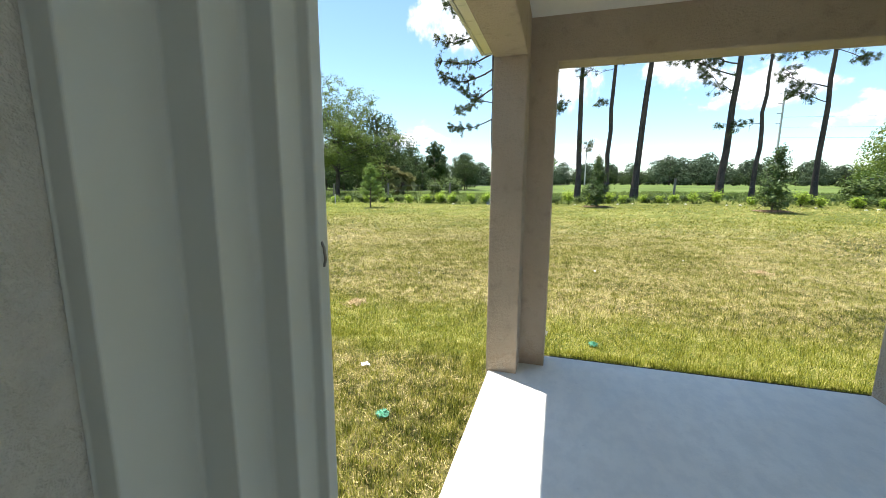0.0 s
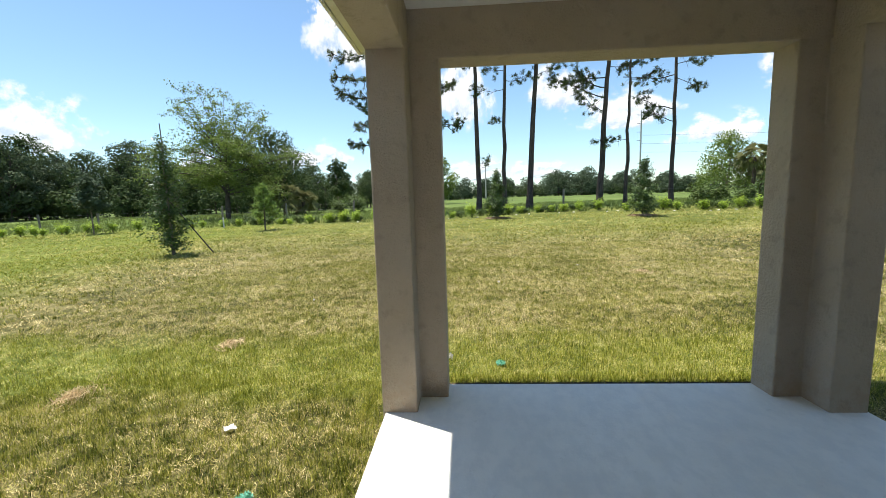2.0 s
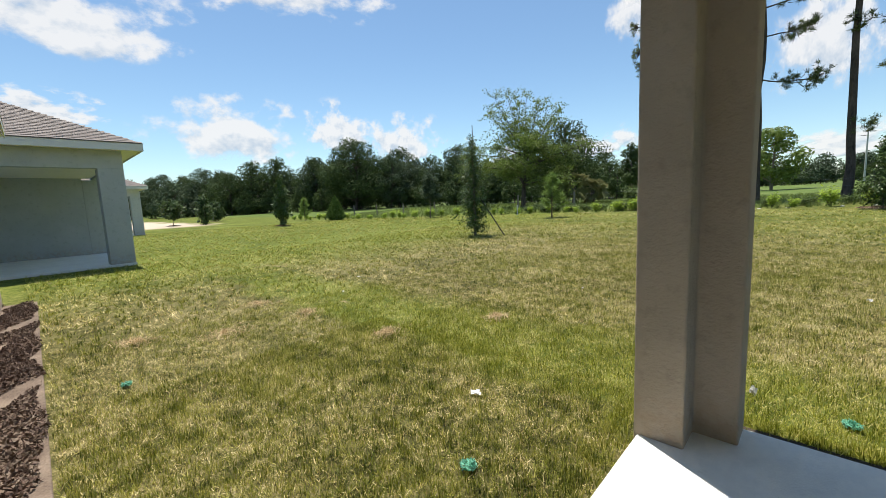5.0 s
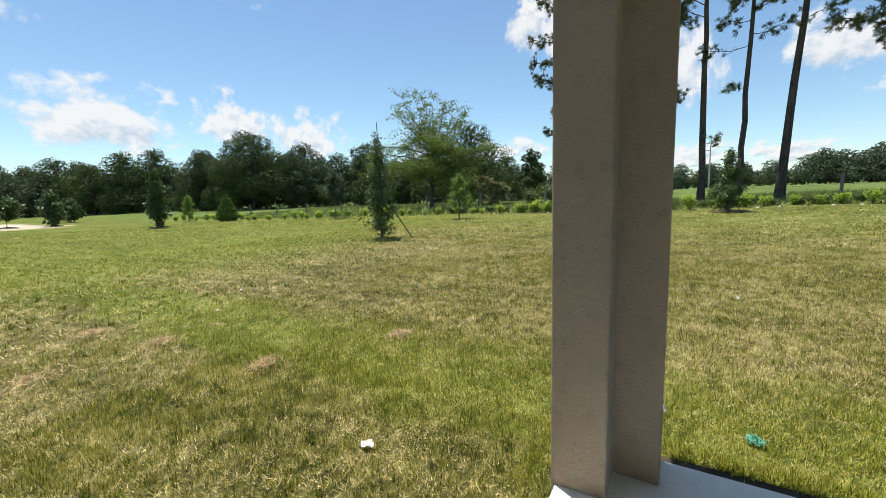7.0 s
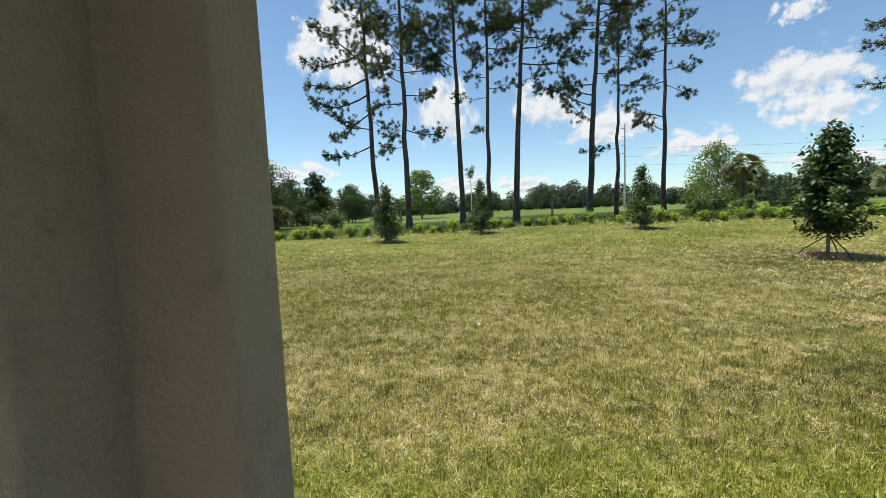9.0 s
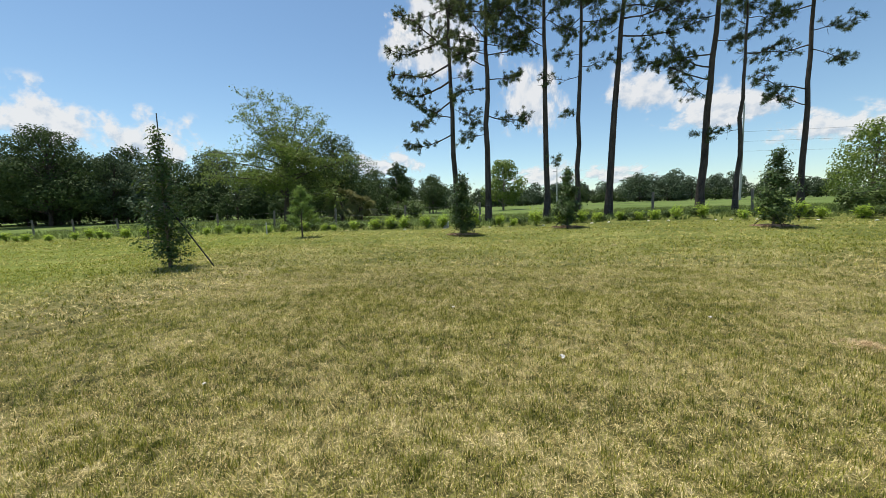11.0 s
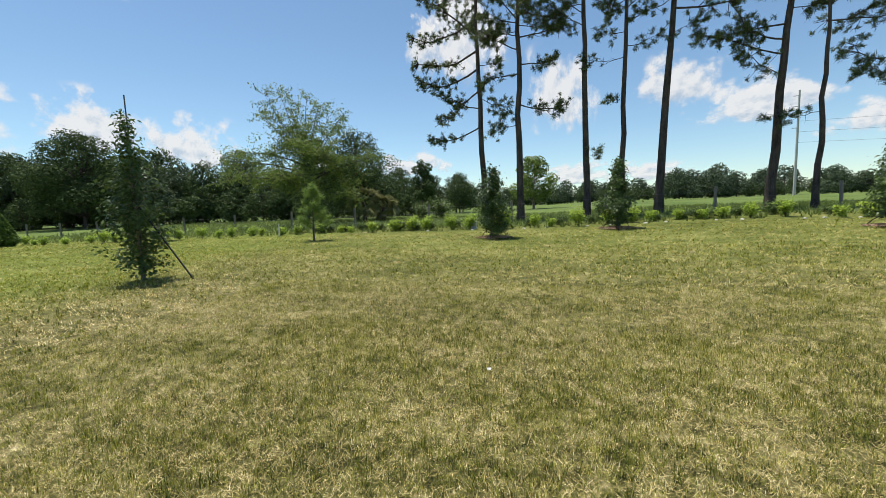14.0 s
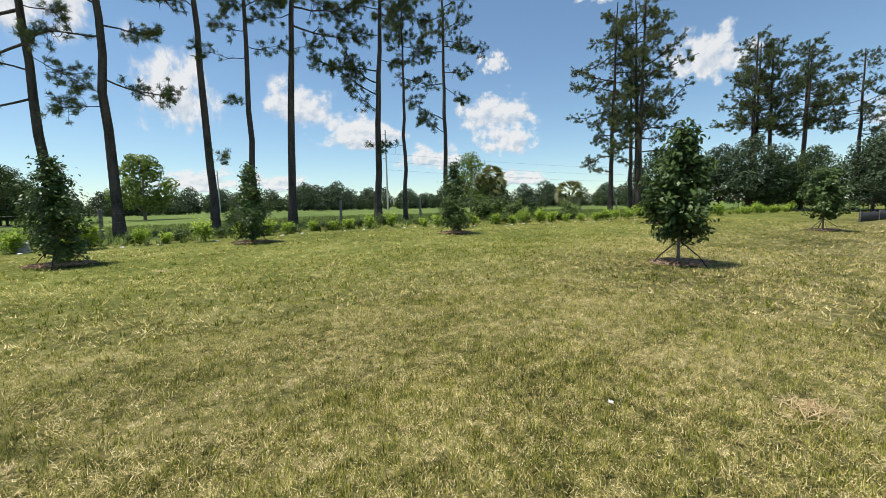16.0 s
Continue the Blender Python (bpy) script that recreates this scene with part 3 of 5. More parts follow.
def neighbour(x, y, z, label, wall_mat):
    """A house whose covered patio shows its open side: corner at (x, y), running back to smaller x and y."""
    h = empty("house", pose(x, y, z), label, "house")
    w, d, top, eav = 5.0, 3.6, 2.62, 3.1

    def bx(name, lo, hi, mat, bevel=0.01, lab=""):
        return part(name, box_mesh(name, lo, hi, mat, bevel), h, lab)
    bx("column", (-0.55, -0.55, -0.1), (0, 0, top), wall_mat)
    bx("column", (-w, -0.55, -0.1), (-w + 0.25, 0, top), wall_mat)
    bx("beam", (-0.3, -d, top), (0, 0, eav), wall_mat)
    bx("beam", (-w, -0.3, top), (-0.302, 0, eav), wall_mat)
    bx("wall", (-w, -d, -0.1), (-w + 0.25, -0.552, eav), wall_mat)
    bx("wall", (-w - 9, -d - 8, -0.1), (1.0, -d, eav), wall_mat)
    bx("patio_slab", (-w + 0.25, -d, -0.15), (0.02, 0.02, 0.02), SLAB)
    bx("ceiling", (-w + 0.252, -d, top + 0.06), (-0.302, -0.302, top + 0.12), CEILING, 0)
    bx("soffit", (-w - 0.4, -d, eav), (0.4, 0.4, eav + 0.03), SOFFIT, 0)
    bx("fascia", (0.4, -d - 8.4, eav - 0.03), (0.43, 0.43, eav + 0.16), FASCIA, 0.004)
    bx("fascia", (-w - 0.4, 0.4, eav - 0.03), (0.4, 0.43, eav + 0.16), FASCIA, 0.004)
    bx("soffit", (-w - 9.4, -d - 8.4, eav - 0.002), (0.4, -d - 0.002, eav + 0.028), SOFFIT, 0)
    part("roof", hip("roof", (-w - 0.45, -d - 9), (0.45, 0.45), eav + 0.165, eav + 1.6, 1.0, SHINGLE), h, "brown-grey shingle roof")
    # courses of shingles on the side that faces the patio
    n, run, rise = 26, (w + 0.9) / 2, 1.43
    vs, fs = [], []
    for c in range(n):
        s0, s1 = c / n, (c + 1) / n
        xa, xb = 0.455 - run * s0, 0.455 - run * s1
        za, zb = eav + 0.18 + rise * s0, eav + 0.172 + rise * s1
        yend = 0.45 - run * s0
        yy = -8.0
        while yy < yend - 0.1:
            ye = min(yy + rng.uniform(0.25, 0.4), yend - 0.03)
            k = len(vs)
            lift = rng.uniform(0.002, 0.008)
            vs += [(xa, yy + 0.006, za + lift), (xa, ye, za + lift), (xb, ye, zb), (xb, yy + 0.006, zb)]
            fs.append((k, k + 1, k + 2, k + 3))
            yy = ye
    tagged(part("shingles", raw_mesh("shingles", vs, fs, SHINGLE), h), kind="stuff")
    return h


neighbour(-13.6, 2.68, 0.0, "blue-grey stucco house with an open covered patio", STUCCO_GREY)
neighbour(-33.0, 6.05, -0.05, "pale stucco house with a covered patio and shingle roof", STUCCO_PALE)

# ---- trees ----


def bend(p0, p1, sag, n, wob):
    """A wandering line from p0 to p1."""
    t = np.linspace(0, 1, n)[:, None]
    p = np.array(p0) * (1 - t) + np.array(p1) * t
    p[:, 2] += sag * np.sin(t[:, 0] * np.pi)
    k = rng.normal(size=(n, 3)) * wob
    k[0] = 0
    return p + np.cumsum(k, axis=0) * t * 0.6


def pine(x, y, h, lean, r0, limbs, crown_from, full, label, group="tall pines behind the shrubs", big=1.2, reach=2.0):
    """A tall pine: long bare trunk, crooked limbs, tufts of needles at their ends. limbs: height, way in degrees, length."""
    root = empty("pine_tree", pose(x, y, on_ground(x, y) - 0.05), label, "pine tree", group)
    h, r0, crown_from = h * big, r0 * (0.4 + 0.6 * big), crown_from * big
    limbs = [(a * big, b, c * big) for a, b, c in limbs]
    lean = (lean[0] * big, lean[1])
    n = 14
    t = np.linspace(0, 1, n)
    axis = np.stack([lean[0] * t ** 1.2, lean[1] * t, h * t], 1)
    axis[1:-1, :2] += rng.normal(size=(n - 2, 2)) * 0.035
    rad = r0 * (1 - 0.82 * t ** 1.1)
    rad[0] *= 1.3
    trunk = Soup()
    trunk.tube(axis, rad, 10)
    wood, tufts, aim = trunk, [], []
    spec = list(limbs)
    z = crown_from
    while z < h - 0.3:
        spec.append((z, rng.uniform(0, 360), (0.8 + reach * min(1, (h - z) / 5)) * rng.uniform(0.55, 1.1)))
        z += rng.uniform(0.22, 0.5) / full
    for bz, deg, ln in spec:
        i = bz / h * (n - 1)
        i0 = min(int(i), n - 2)
        p0 = axis[i0] * (1 - (i - i0)) + axis[i0 + 1] * (i - i0)
        a = radians(deg + rng.uniform(-14, 14))
        p1 = p0 + np.array([math.cos(a) * ln, math.sin(a) * ln, ln * rng.uniform(-0.3, 0.7)])
        line = bend(p0, p1, -0.12 * ln * rng.uniform(-0.4, 1.2), 8, 0.15 * ln ** 0.5)
        br = max(0.015, 0.0145 * ln)
        wood.tube(line, np.linspace(br, br * 0.3, 8), 5)
        for _ in range(int(8 + ln * 8.0 * full)):
            s = rng.uniform(0.2, 1.0) ** 0.7
            q = line[int(s * 7)]
            e = q + unit(np.array([math.cos(a), math.sin(a), 0.1]) + rng.normal(size=3) * 0.8) * rng.uniform(0.25, 0.75)
            twig = bend(q, e, rng.uniform(-0.12, 0.08), 5, 0.03)
            wood.tube(twig, np.linspace(br * 0.42, 0.006, 5), 4)
            if rng.random() < 0.82:
                for pt in (twig[-1], twig[-2] + rng.normal(size=3) * 0.07)[: 2 if rng.random() < 0.6 else 1]:
                    tufts.append(pt)
                    aim.append(unit(e - q + np.array([0, 0, 0.15])))
    part("trunk", wood.mesh("trunk", BARK), root)
    tufts, aim = np.repeat(np.array(tufts), 44, axis=0), np.repeat(np.array(aim), 44, axis=0)
    m = len(tufts)
    d = unit(aim * 0.55 + unit(rng.normal(size=(m, 3))))
    ln = rng.uniform(0.1, 0.25, (m, 1))
    tufts = tufts + rng.normal(size=(m, 3)) * 0.05
    w = unit(np.cross(d, rng.normal(size=(m, 3)))) * 0.0125
    v = np.stack([tufts - w, tufts + w, tufts + d * ln], 1)
    part("foliage", raw_mesh("foliage", v.reshape(-1, 3), np.arange(m * 3).reshape(m, 3), NEEDLE), root)
    return root


P_TALL = "tall slender pine with bare dark trunk and sparse tufts"
pine(-5.2, 33.0, 17.5, (-0.5, 0.2), 0.2, [(5.4, 178, 3.2), (6.4, 188, 2.6), (7.4, 172, 3.9), (8.6, 185, 4.4), (9.6, 175, 4.6), (10.5, 190, 4.2), (11.3, 180, 4.0), (7.0, 15, 1.3), (8.8, 0, 1.6), (9.8, 350, 1.8)], 11.8, 1.2, P_TALL)
pine(-2.5, 30.5, 17.5, (0.0, 0.1), 0.2, [(5.3, 182, 1.2), (4.9, 190, 1.4), (5.9, -10, 2.6), (7.4, 182, 2.3), (7.8, 5, 2.4), (8.5, 185, 2.4), (9.1, 0, 2.6), (9.8, 175, 2.2), (10.3, 10, 2.3)], 9.2, 1.3, P_TALL)
pine(1.35, 30.9, 18.0, (-0.25, 0.2), 0.18, [(9.2, 190, 1.7), (9.8, 200, 1.9), (10.2, 160, 1.7), (10.7, 20, 1.4), (3.0, 0, 0.35)], 10.6, 1.1, "tall straight pine bare to high up its trunk")
pine(3.3, 31.0, 17.0, (0.15, 0.0), 0.15, [(7.5, 185, 1.4), (8.0, 0, 1.5), (8.6, 180, 1.3), (5.4, 180, 0.4)], 9.6, 1.0, "slim pine with drooping side limbs")
pine(5.15, 30.6, 17.5, (0.95, 0.1), 0.2, [(8.0, 0, 1.0), (9.1, 8, 3.3), (9.9, -6, 3.2), (10.5, 12, 2.8), (9.6, 190, 1.6), (10.8, 170, 2.0)], 11.0, 1.1, "leaning tall pine with long limbs to one side")
pine(10.22, 30.25, 16.0, (0.85, 0.1), 0.2, [(5.6, 185, 1.6), (6.4, 175, 2.6), (7.0, 190, 3.0), (7.6, 180, 2.8), (8.2, 0, 1.6), (9.4, 180, 1.9), (10.2, 5, 2.0), (11, 20, 3.0), (12, -10, 3.2)], 10.4, 1.2, "leaning tall pine with layered tufts")
pine(11.85, 29.7, 11.5, (0.15, 0.0), 0.13, [(3.9, 178, 1.1), (7.3, 10, 1.9), (7.9, 5, 1.4), (8.6, 190, 1.2)], 8.9, 0.8, "thin crooked pine with few tufts")
pine(15.4, 30.3, 15.5, (-0.1, 0.0), 0.15, [(4.9, 200, 1.9), (5.6, 185, 2.3), (7.6, 178, 2.4), (7.4, 0, 1.6), (8.2, 5, 1.6), (9.3, 185, 2.2), (9.9, 0, 1.8)], 9.6, 0.9, "tall thin pine with drooping limbs")

far_pine = pine(33.8, 27.4, 19.5, (0.6, 0.0), 0.24, [(4.0, 180, 4.0), (5.5, 175, 4.6), (6.5, 10, 3.5), (7.5, 190, 4.4)], 7.0, 0.75, "broad tall pine in a stand beside the field", "stand of pines", 1.0, 3.4)
dense_pine = pine(50.5, 25.0, 18.0, (0.3, 0.0), 0.26, [], 8.5, 1.0, "tall pine with a dense dark crown", "stand of pines", 1.0, 2.8)
for x, y, s, src, turn in ((35.8, 28.6, 1.0, far_pine, 130), (32.6, 29.3, 0.92, far_pine, 250), (37.2, 30.2, 0.85, dense_pine, 70),
                           (52.5, 24.0, 0.98, dense_pine, 80), (54.5, 26.0, 1.0, dense_pine, 200), (53.0, 21.5, 0.9, dense_pine, 300), (57.0, 22.5, 1.0, dense_pine, 30), (56.0, 18.0, 0.86, dense_pine, 160), (60.0, 15.5, 0.8, dense_pine, 250), (62, 11, 0.82, dense_pine, 10)):
    c = copy_thing(src, pose(x, y, on_ground(x, y) - 0.05, 0, 0, turn))
    c.scale = (s, s, s)


def crown_points(blobs, n, hollow=0.55, ragged=0.25):
    """Points in shells of several clumps, given as centre and half sizes."""
    blobs = np.array(blobs, dtype=float)
    weight = blobs[:, 3] * blobs[:, 4] + blobs[:, 4] * blobs[:, 5]
    k = rng.choice(len(blobs), n, p=weight / weight.sum())
    d = unit(rng.normal(size=(n, 3)))
    r = hollow + (1 - hollow) * rng.random((n, 1)) ** 0.5 + rng.normal(size=(n, 1)) * ragged * 0.3
    return blobs[k, :3] + d * r * blobs[k, 3:6], d


def broadleaf(x, y, h, wide, label, group, mat, n, leaf_len, trunk_h, bark=PALE_BARK, clumps=26, narrow=0.0, r0=None):
    """A broad crown: trunk, forking limbs and clumps of leaves set unevenly round them."""
    root = empty("tree", pose(x, y, on_ground(x, y) - 0.03), label, "tree", group)
    r0 = r0 or h * 0.02
    wood = Soup()
    top = np.array([rng.normal() * 0.03 * h, rng.normal() * 0.03 * h, h * 0.8])
    stem = bend((0, 0, 0), top, 0, 8, 0.012 * h)
    wood.tube(stem, np.linspace(r0, r0 * 0.25, 8), 8)
    limbs, blobs = wood, []
    for c in range(clumps):
        f = (c + 0.5) / clumps
        z = trunk_h + (h - trunk_h) * (0.1 + 0.86 * f)
        prof = math.sin(math.pi * min(1, 0.22 + 0.75 * f)) ** 0.7 * (1 - narrow * f)
        a, rr = c * 2.4 + rng.uniform(-0.5, 0.5), wide * prof * rng.uniform(0.35, 0.85)
        p = np.array([math.cos(a) * rr, math.sin(a) * rr, z])
        s = wide * rng.uniform(0.2, 0.4) * (0.6 + 0.5 * prof)
        blobs.append((*p, s, s, s * rng.uniform(0.6, 0.85)))
        q = stem[min(7, int(7 * max(0.25, (z - 0.25 * rr) / h / 0.8 - 0.15)))]
        limbs.tube(bend(q, p, 0.05 * rr, 6, 0.02 * h ** 0.5), np.linspace(r0 * 0.4, r0 * 0.08, 6), 5)
    part("trunk", limbs.mesh("trunk", bark), root)
    pts, out = crown_points(blobs, n)
    part("crown", leaves("crown", pts, leaf_len, leaf_len * 0.55, mat, 0.25, None, face=out * 1.0 + np.array([0, 0, 0.35])), root)
    return root


def sapling(x, y, h, wide, label, n=1500, mat=YOUNG_LEAF, leaf_len=0.11, clear=0.12, staked=True, pole=False, mulch=True, slim=0.6):
    """A planted young evergreen: straight stem, short rising branches, glossy leaves, guy straps to pegs."""
    root = empty("young_tree", pose(x, y, on_ground(x, y) - 0.02), label, "tree", "young trees on the lawn")
    wood, pts, out = Soup(), [], []
    stem = bend((0, 0, 0), (rng.normal() * 0.04, rng.normal() * 0.04, h * 0.97), 0, 9, 0.012)
    wood.tube(stem, np.linspace(0.035 * h / 2.6, 0.006, 9), 7)
    k = int(26 + h * 10)
    for c in range(k):
        f = clear + (1 - clear) * (c / k)
        a = c * 2.399 + rng.uniform(-0.4, 0.4)
        ln = wide * (0.35 + 0.65 * math.sin(math.pi * min(1.0, 0.3 + 0.62 * (f - clear) / (1 - clear)))) * (1 - slim * ((f - clear) / (1 - clear)) ** 1.6) * rng.uniform(0.55, 1.15)
        p0 = stem[min(8, int(f * 8))] * np.array([1, 1, 0]) + np.array([0, 0, f * h * 0.97])
        p1 = p0 + np.array([math.cos(a) * ln, math.sin(a) * ln, ln * rng.uniform(0.05, 0.6)])
        br = bend(p0, p1, -0.04 * ln, 5, 0.012)
        wood.tube(br, np.linspace(0.009, 0.003, 5), 4)
        m = max(5, int(3.7 * n / k * (0.15 + 0.85 * min(1.0, ln / wide))))
        if rng.random() < 0.12:
            m = 5
        s = rng.uniform(0.15, 1.05, (m, 1))
        pts.append(p0 * (1 - s) + p1 * s + rng.normal(size=(m, 3)) * (0.05 + 0.06 * wide))
        out.append(np.repeat(unit(p1 - p0)[None], m, 0))
    part("trunk", wood.mesh("trunk", PALE_BARK), root)
    pts, out = np.concatenate(pts), np.concatenate(out)
    pts[:, 2] = np.maximum(pts[:, 2], 0.06)
    part("crown", leaves("crown", pts, leaf_len, leaf_len * 0.5, mat, 0.05, out, face=out * 0.7 + np.array([0, 0, 0.45])), root)
    if staked:
        for i in range(3):
            a = i * 2.094 + 0.5
            s = Soup()
            s.tube([(0, 0, min(0.55, h * 0.25)), (math.cos(a) * 0.42, math.sin(a) * 0.42, 0.22), (math.cos(a) * 0.6, math.sin(a) * 0.6, 0.0)], [0.014, 0.012, 0.012], 5)
            part("guy_strap", s.mesh("guy_strap", STRAP), root, "black guy strap")
    if pole:
        s = Soup()
        s.tube([(0.05, 0.0, 0.0), (0.0, 0.02, h + 0.3)], [0.016, 0.014], 6)
        part("support_pole", s.mesh("support_pole", WIRE), root, "thin dark support pole")
        s = Soup()
        s.tube([(0.02, 0.0, h * 0.47), (1.15, 0.25, 0.03)], [0.018, 0.018], 6)
        part("brace", s.mesh("brace", STRAP), root, "black slanting brace")
    if mulch:
        n2 = 800
        a, r = rng.uniform(0, 2 * np.pi, n2), 0.5 * np.sqrt(rng.random(n2)) + 0.12 * rng.random(n2)
        c = np.stack([np.cos(a) * r * 1.15, np.sin(a) * r, 0.055 + 0.06 * (1 - r / 0.62) + 0.02 * rng.random(n2)], 1)
        tagged(part("mulch_ring", leaves("mulch_ring", c, 0.075, 0.03, RING_CHIP, 0, None, 1.0, 0.5), root, "brown bark mulch"), kind="stuff")
    return root


sapling(-8.92, 12.1, 3.72, 0.74, "slim young evergreen tied to a pole with a slanting brace", 1700, clear=0.05, staked=False, pole=True, mulch=False, slim=0.93)
sapling(-2.4, 19.8, 2.6, 0.68, "young evergreen in a ring of brown mulch", 2100, clear=0.06, slim=0.7)
sapling(1.92, 21.65, 2.65, 0.62, "young conical evergreen in a mulch ring", 2100, clear=0.07, slim=0.75)
sapling(8.7, 19.7, 2.75, 0.7, "young evergreen in a mulch ring on the lawn", 2100, clear=0.08, slim=0.75)
sapling(9.23, 11.73, 2.95, 0.72, "bushy young magnolia tied with black straps", 2600, leaf_len=0.14, clear=0.2, slim=0.45)
sapling(23.0, 12.6, 2.6, 0.95, "bushy young tree tied with black straps", 1500, leaf_len=0.17, clear=0.25, slim=0.4)
sapling(20.5, 18.4, 2.1, 0.7, "small rounded evergreen by the shrubs", 1300, leaf_len=0.15, clear=0.05, staked=False, slim=0.4)
sapling(-29.3, 14.0, 3.9, 0.75, "slim young evergreen on the lawn", 1300, leaf_len=0.2, clear=0.05, staked=False, slim=0.75)
sapling(-46.0, 13.3, 3.1, 0.95, "young evergreen near the sandy lot", 900, leaf_len=0.28, clear=0.08, staked=False, slim=0.5)
sapling(-48.5, 11.0, 2.6, 1.2, "round young tree in a mulch ring", 900, leaf_len=0.3, clear=0.3, staked=False, slim=0.3)
sapling(-55.0, 17.0, 2.4, 1.1, "bushy young tree far down the lawn", 700, leaf_len=0.3, clear=0.1, staked=False, slim=0.3)
sapling(-20.9, 21.6, 3.4, 1.0, "young tree with a spreading crown held by slanting stakes", 1300, FAR_LEAF, 0.2, 0.35, staked=True, mulch=False, slim=0.6)


def small_pine(x, y, h):
    root = empty("young_pine", pose(x, y, on_ground(x, y) - 0.02), "small bright green pine with upright needle tufts", "pine tree")
    wood, tip = Soup(), []
    wood.tube(bend((0, 0, 0), (0.03, 0, h), 0, 6, 0.01), np.linspace(0.04, 0.012, 6), 6)
    for c in range(20):
        f = 0.16 + 0.8 * c / 20
        a = c * 2.4 + rng.uniform(-0.5, 0.5)
        ln = (0.72 * (1.05 - f) + 0.1) * rng.uniform(0.6, 1.2)
        p0 = np.array([0, 0, f * h])
        p1 = p0 + np.array([math.cos(a) * ln, math.sin(a) * ln, ln * 0.5])
        wood.tube(bend(p0, p1, -0.05, 4, 0.01), np.linspace(0.014, 0.006, 4), 4)
        for s in (0.45, 0.75, 1.0):
            tip.append(p0 * (1 - s) + p1 * s)
    tip.append(np.array([0.03, 0, h]))
    part("trunk", wood.mesh("trunk", TWIG), root)
    tip = np.repeat(np.array(tip), 64, 0)
    m = len(tip)
    d = unit(rng.normal(size=(m, 3)) + np.array([0, 0, 0.7]))
    w = unit(np.cross(d, rng.normal(size=(m, 3)))) * 0.014
    v = np.stack([tip - w, tip + w, tip + d * rng.uniform(0.15, 0.3, (m, 1))], 1)
    part("foliage", raw_mesh("foliage", v.reshape(-1, 3), np.arange(m * 3).reshape(m, 3), BRIGHT_LEAF), root)


small_pine(-10.0, 19.95, 2.3)
small_pine(-36.5, 19.5, 2.2)

cone = empty("cypress_bush", pose(-32.4, 20.5, on_ground(-32.4, 20.5)), "dense conical green cypress bush", "bush")
t = rng.random(4200)
a = rng.uniform(0, 2 * np.pi, 4200)
r = 0.95 * np.minimum(1, 0.6 + 3 * t) * (1 - t) ** 0.75 * rng.uniform(0.75, 1.08, 4200)
part("crown", leaves("crown", np.stack([np.cos(a) * r, np.sin(a) * r, 0.04 + 2.2 * t], 1), 0.2, 0.1, CYPRESS, -0.5, None), cone)
stem = Soup()
stem.tube([(0, 0, 0), (0, 0, 1.8)], [0.06, 0.02], 6)
part("trunk", stem.mesh("trunk", TWIG), cone)

# the mid-distance trees
def vase_tree(x, y, h, label):
    """A field tree: forked trunk, a leafy skirt of low limbs and thin upright limbs with sparse sprays above."""
    root = empty("tree", pose(x, y, on_ground(x, y) - 0.03), label, "tree")
    wood, pts, out = Soup(), [], []

    def limb(p0, p1, r, sprays, size, n, sag):
        line = bend(p0, p1, sag, 9, 0.07)
        wood.tube(line, np.linspace(r, r * 0.22, 9), 6)
        for _ in range(sprays):
            q = line[min(8, int(rng.uniform(0.3, 1.2) * 8))]
            e = q + unit(unit(np.array(p1) - np.array(p0)) * 0.6 + rng.normal(size=3) * np.array([1, 1, 0.6])) * rng.uniform(0.5, 1.5)
            twig = bend(q, e, rng.uniform(-0.1, 0.15), 5, 0.03)
            wood.tube(twig, np.linspace(r * 0.22, 0.008, 5), 4)
            t = rng.uniform(0.35, 1.1, (n, 1))
            d = rng.normal(size=(n, 3))
            pts.append(q * (1 - t) + e * t + d * np.array([size, size, size * 0.5]))
            out.append(unit(d) * 0.5 + np.array([0, 0, 0.6]))
    fork = np.array([0.15, 0.0, 2.2])
    wood.tube(bend((0, 0, 0), fork, 0, 5, 0.02), np.linspace(0.24, 0.19, 5), 9)
    crown = np.array([0.3, 0.1, 6.2])
    wood.tube(bend(fork, crown, 0, 7, 0.07), np.linspace(0.17, 0.1, 7), 8)
    for c in range(20):
        a = c * 2.4 + rng.uniform(-0.4, 0.4)
        z = 1.9 + 4.2 * c / 20
        reach = 6.2 * (1 - 0.5 * ((c / 20 - 0.3) / 0.7) ** 2) * rng.uniform(0.7, 1.05)
        start = fork + (crown - fork) * max(0.0, (z - 2.2) / 4.0)
        limb(start, (math.cos(a) * reach, math.sin(a) * reach, z + rng.uniform(0.4, 2.2)), 0.075, 28, 0.32, 42, 0.3)
    for c in range(15):
        a = c * 2.4 + 0.9
        reach = (1.8 + 2.8 * (c % 3) / 2) * rng.uniform(0.75, 1.1)
        top = h - 0.22 * reach * reach / 2.4 - rng.uniform(0, 2.0)
        limb(crown + np.array([0, 0, rng.uniform(-2.0, 0.6)]), (math.cos(a) * reach, math.sin(a) * reach, top), 0.055, 17, 0.2, 26, -0.2)
    part("trunk", wood.mesh("trunk", BARK), root)
    pts, out = np.concatenate(pts), np.concatenate(out)
    pts[:, 2] = np.maximum(pts[:, 2], 1.1)
    part("crown", leaves("crown", pts, 0.2, 0.1, AIRY_LEAF, 0.2, None, face=out), root)
    return root


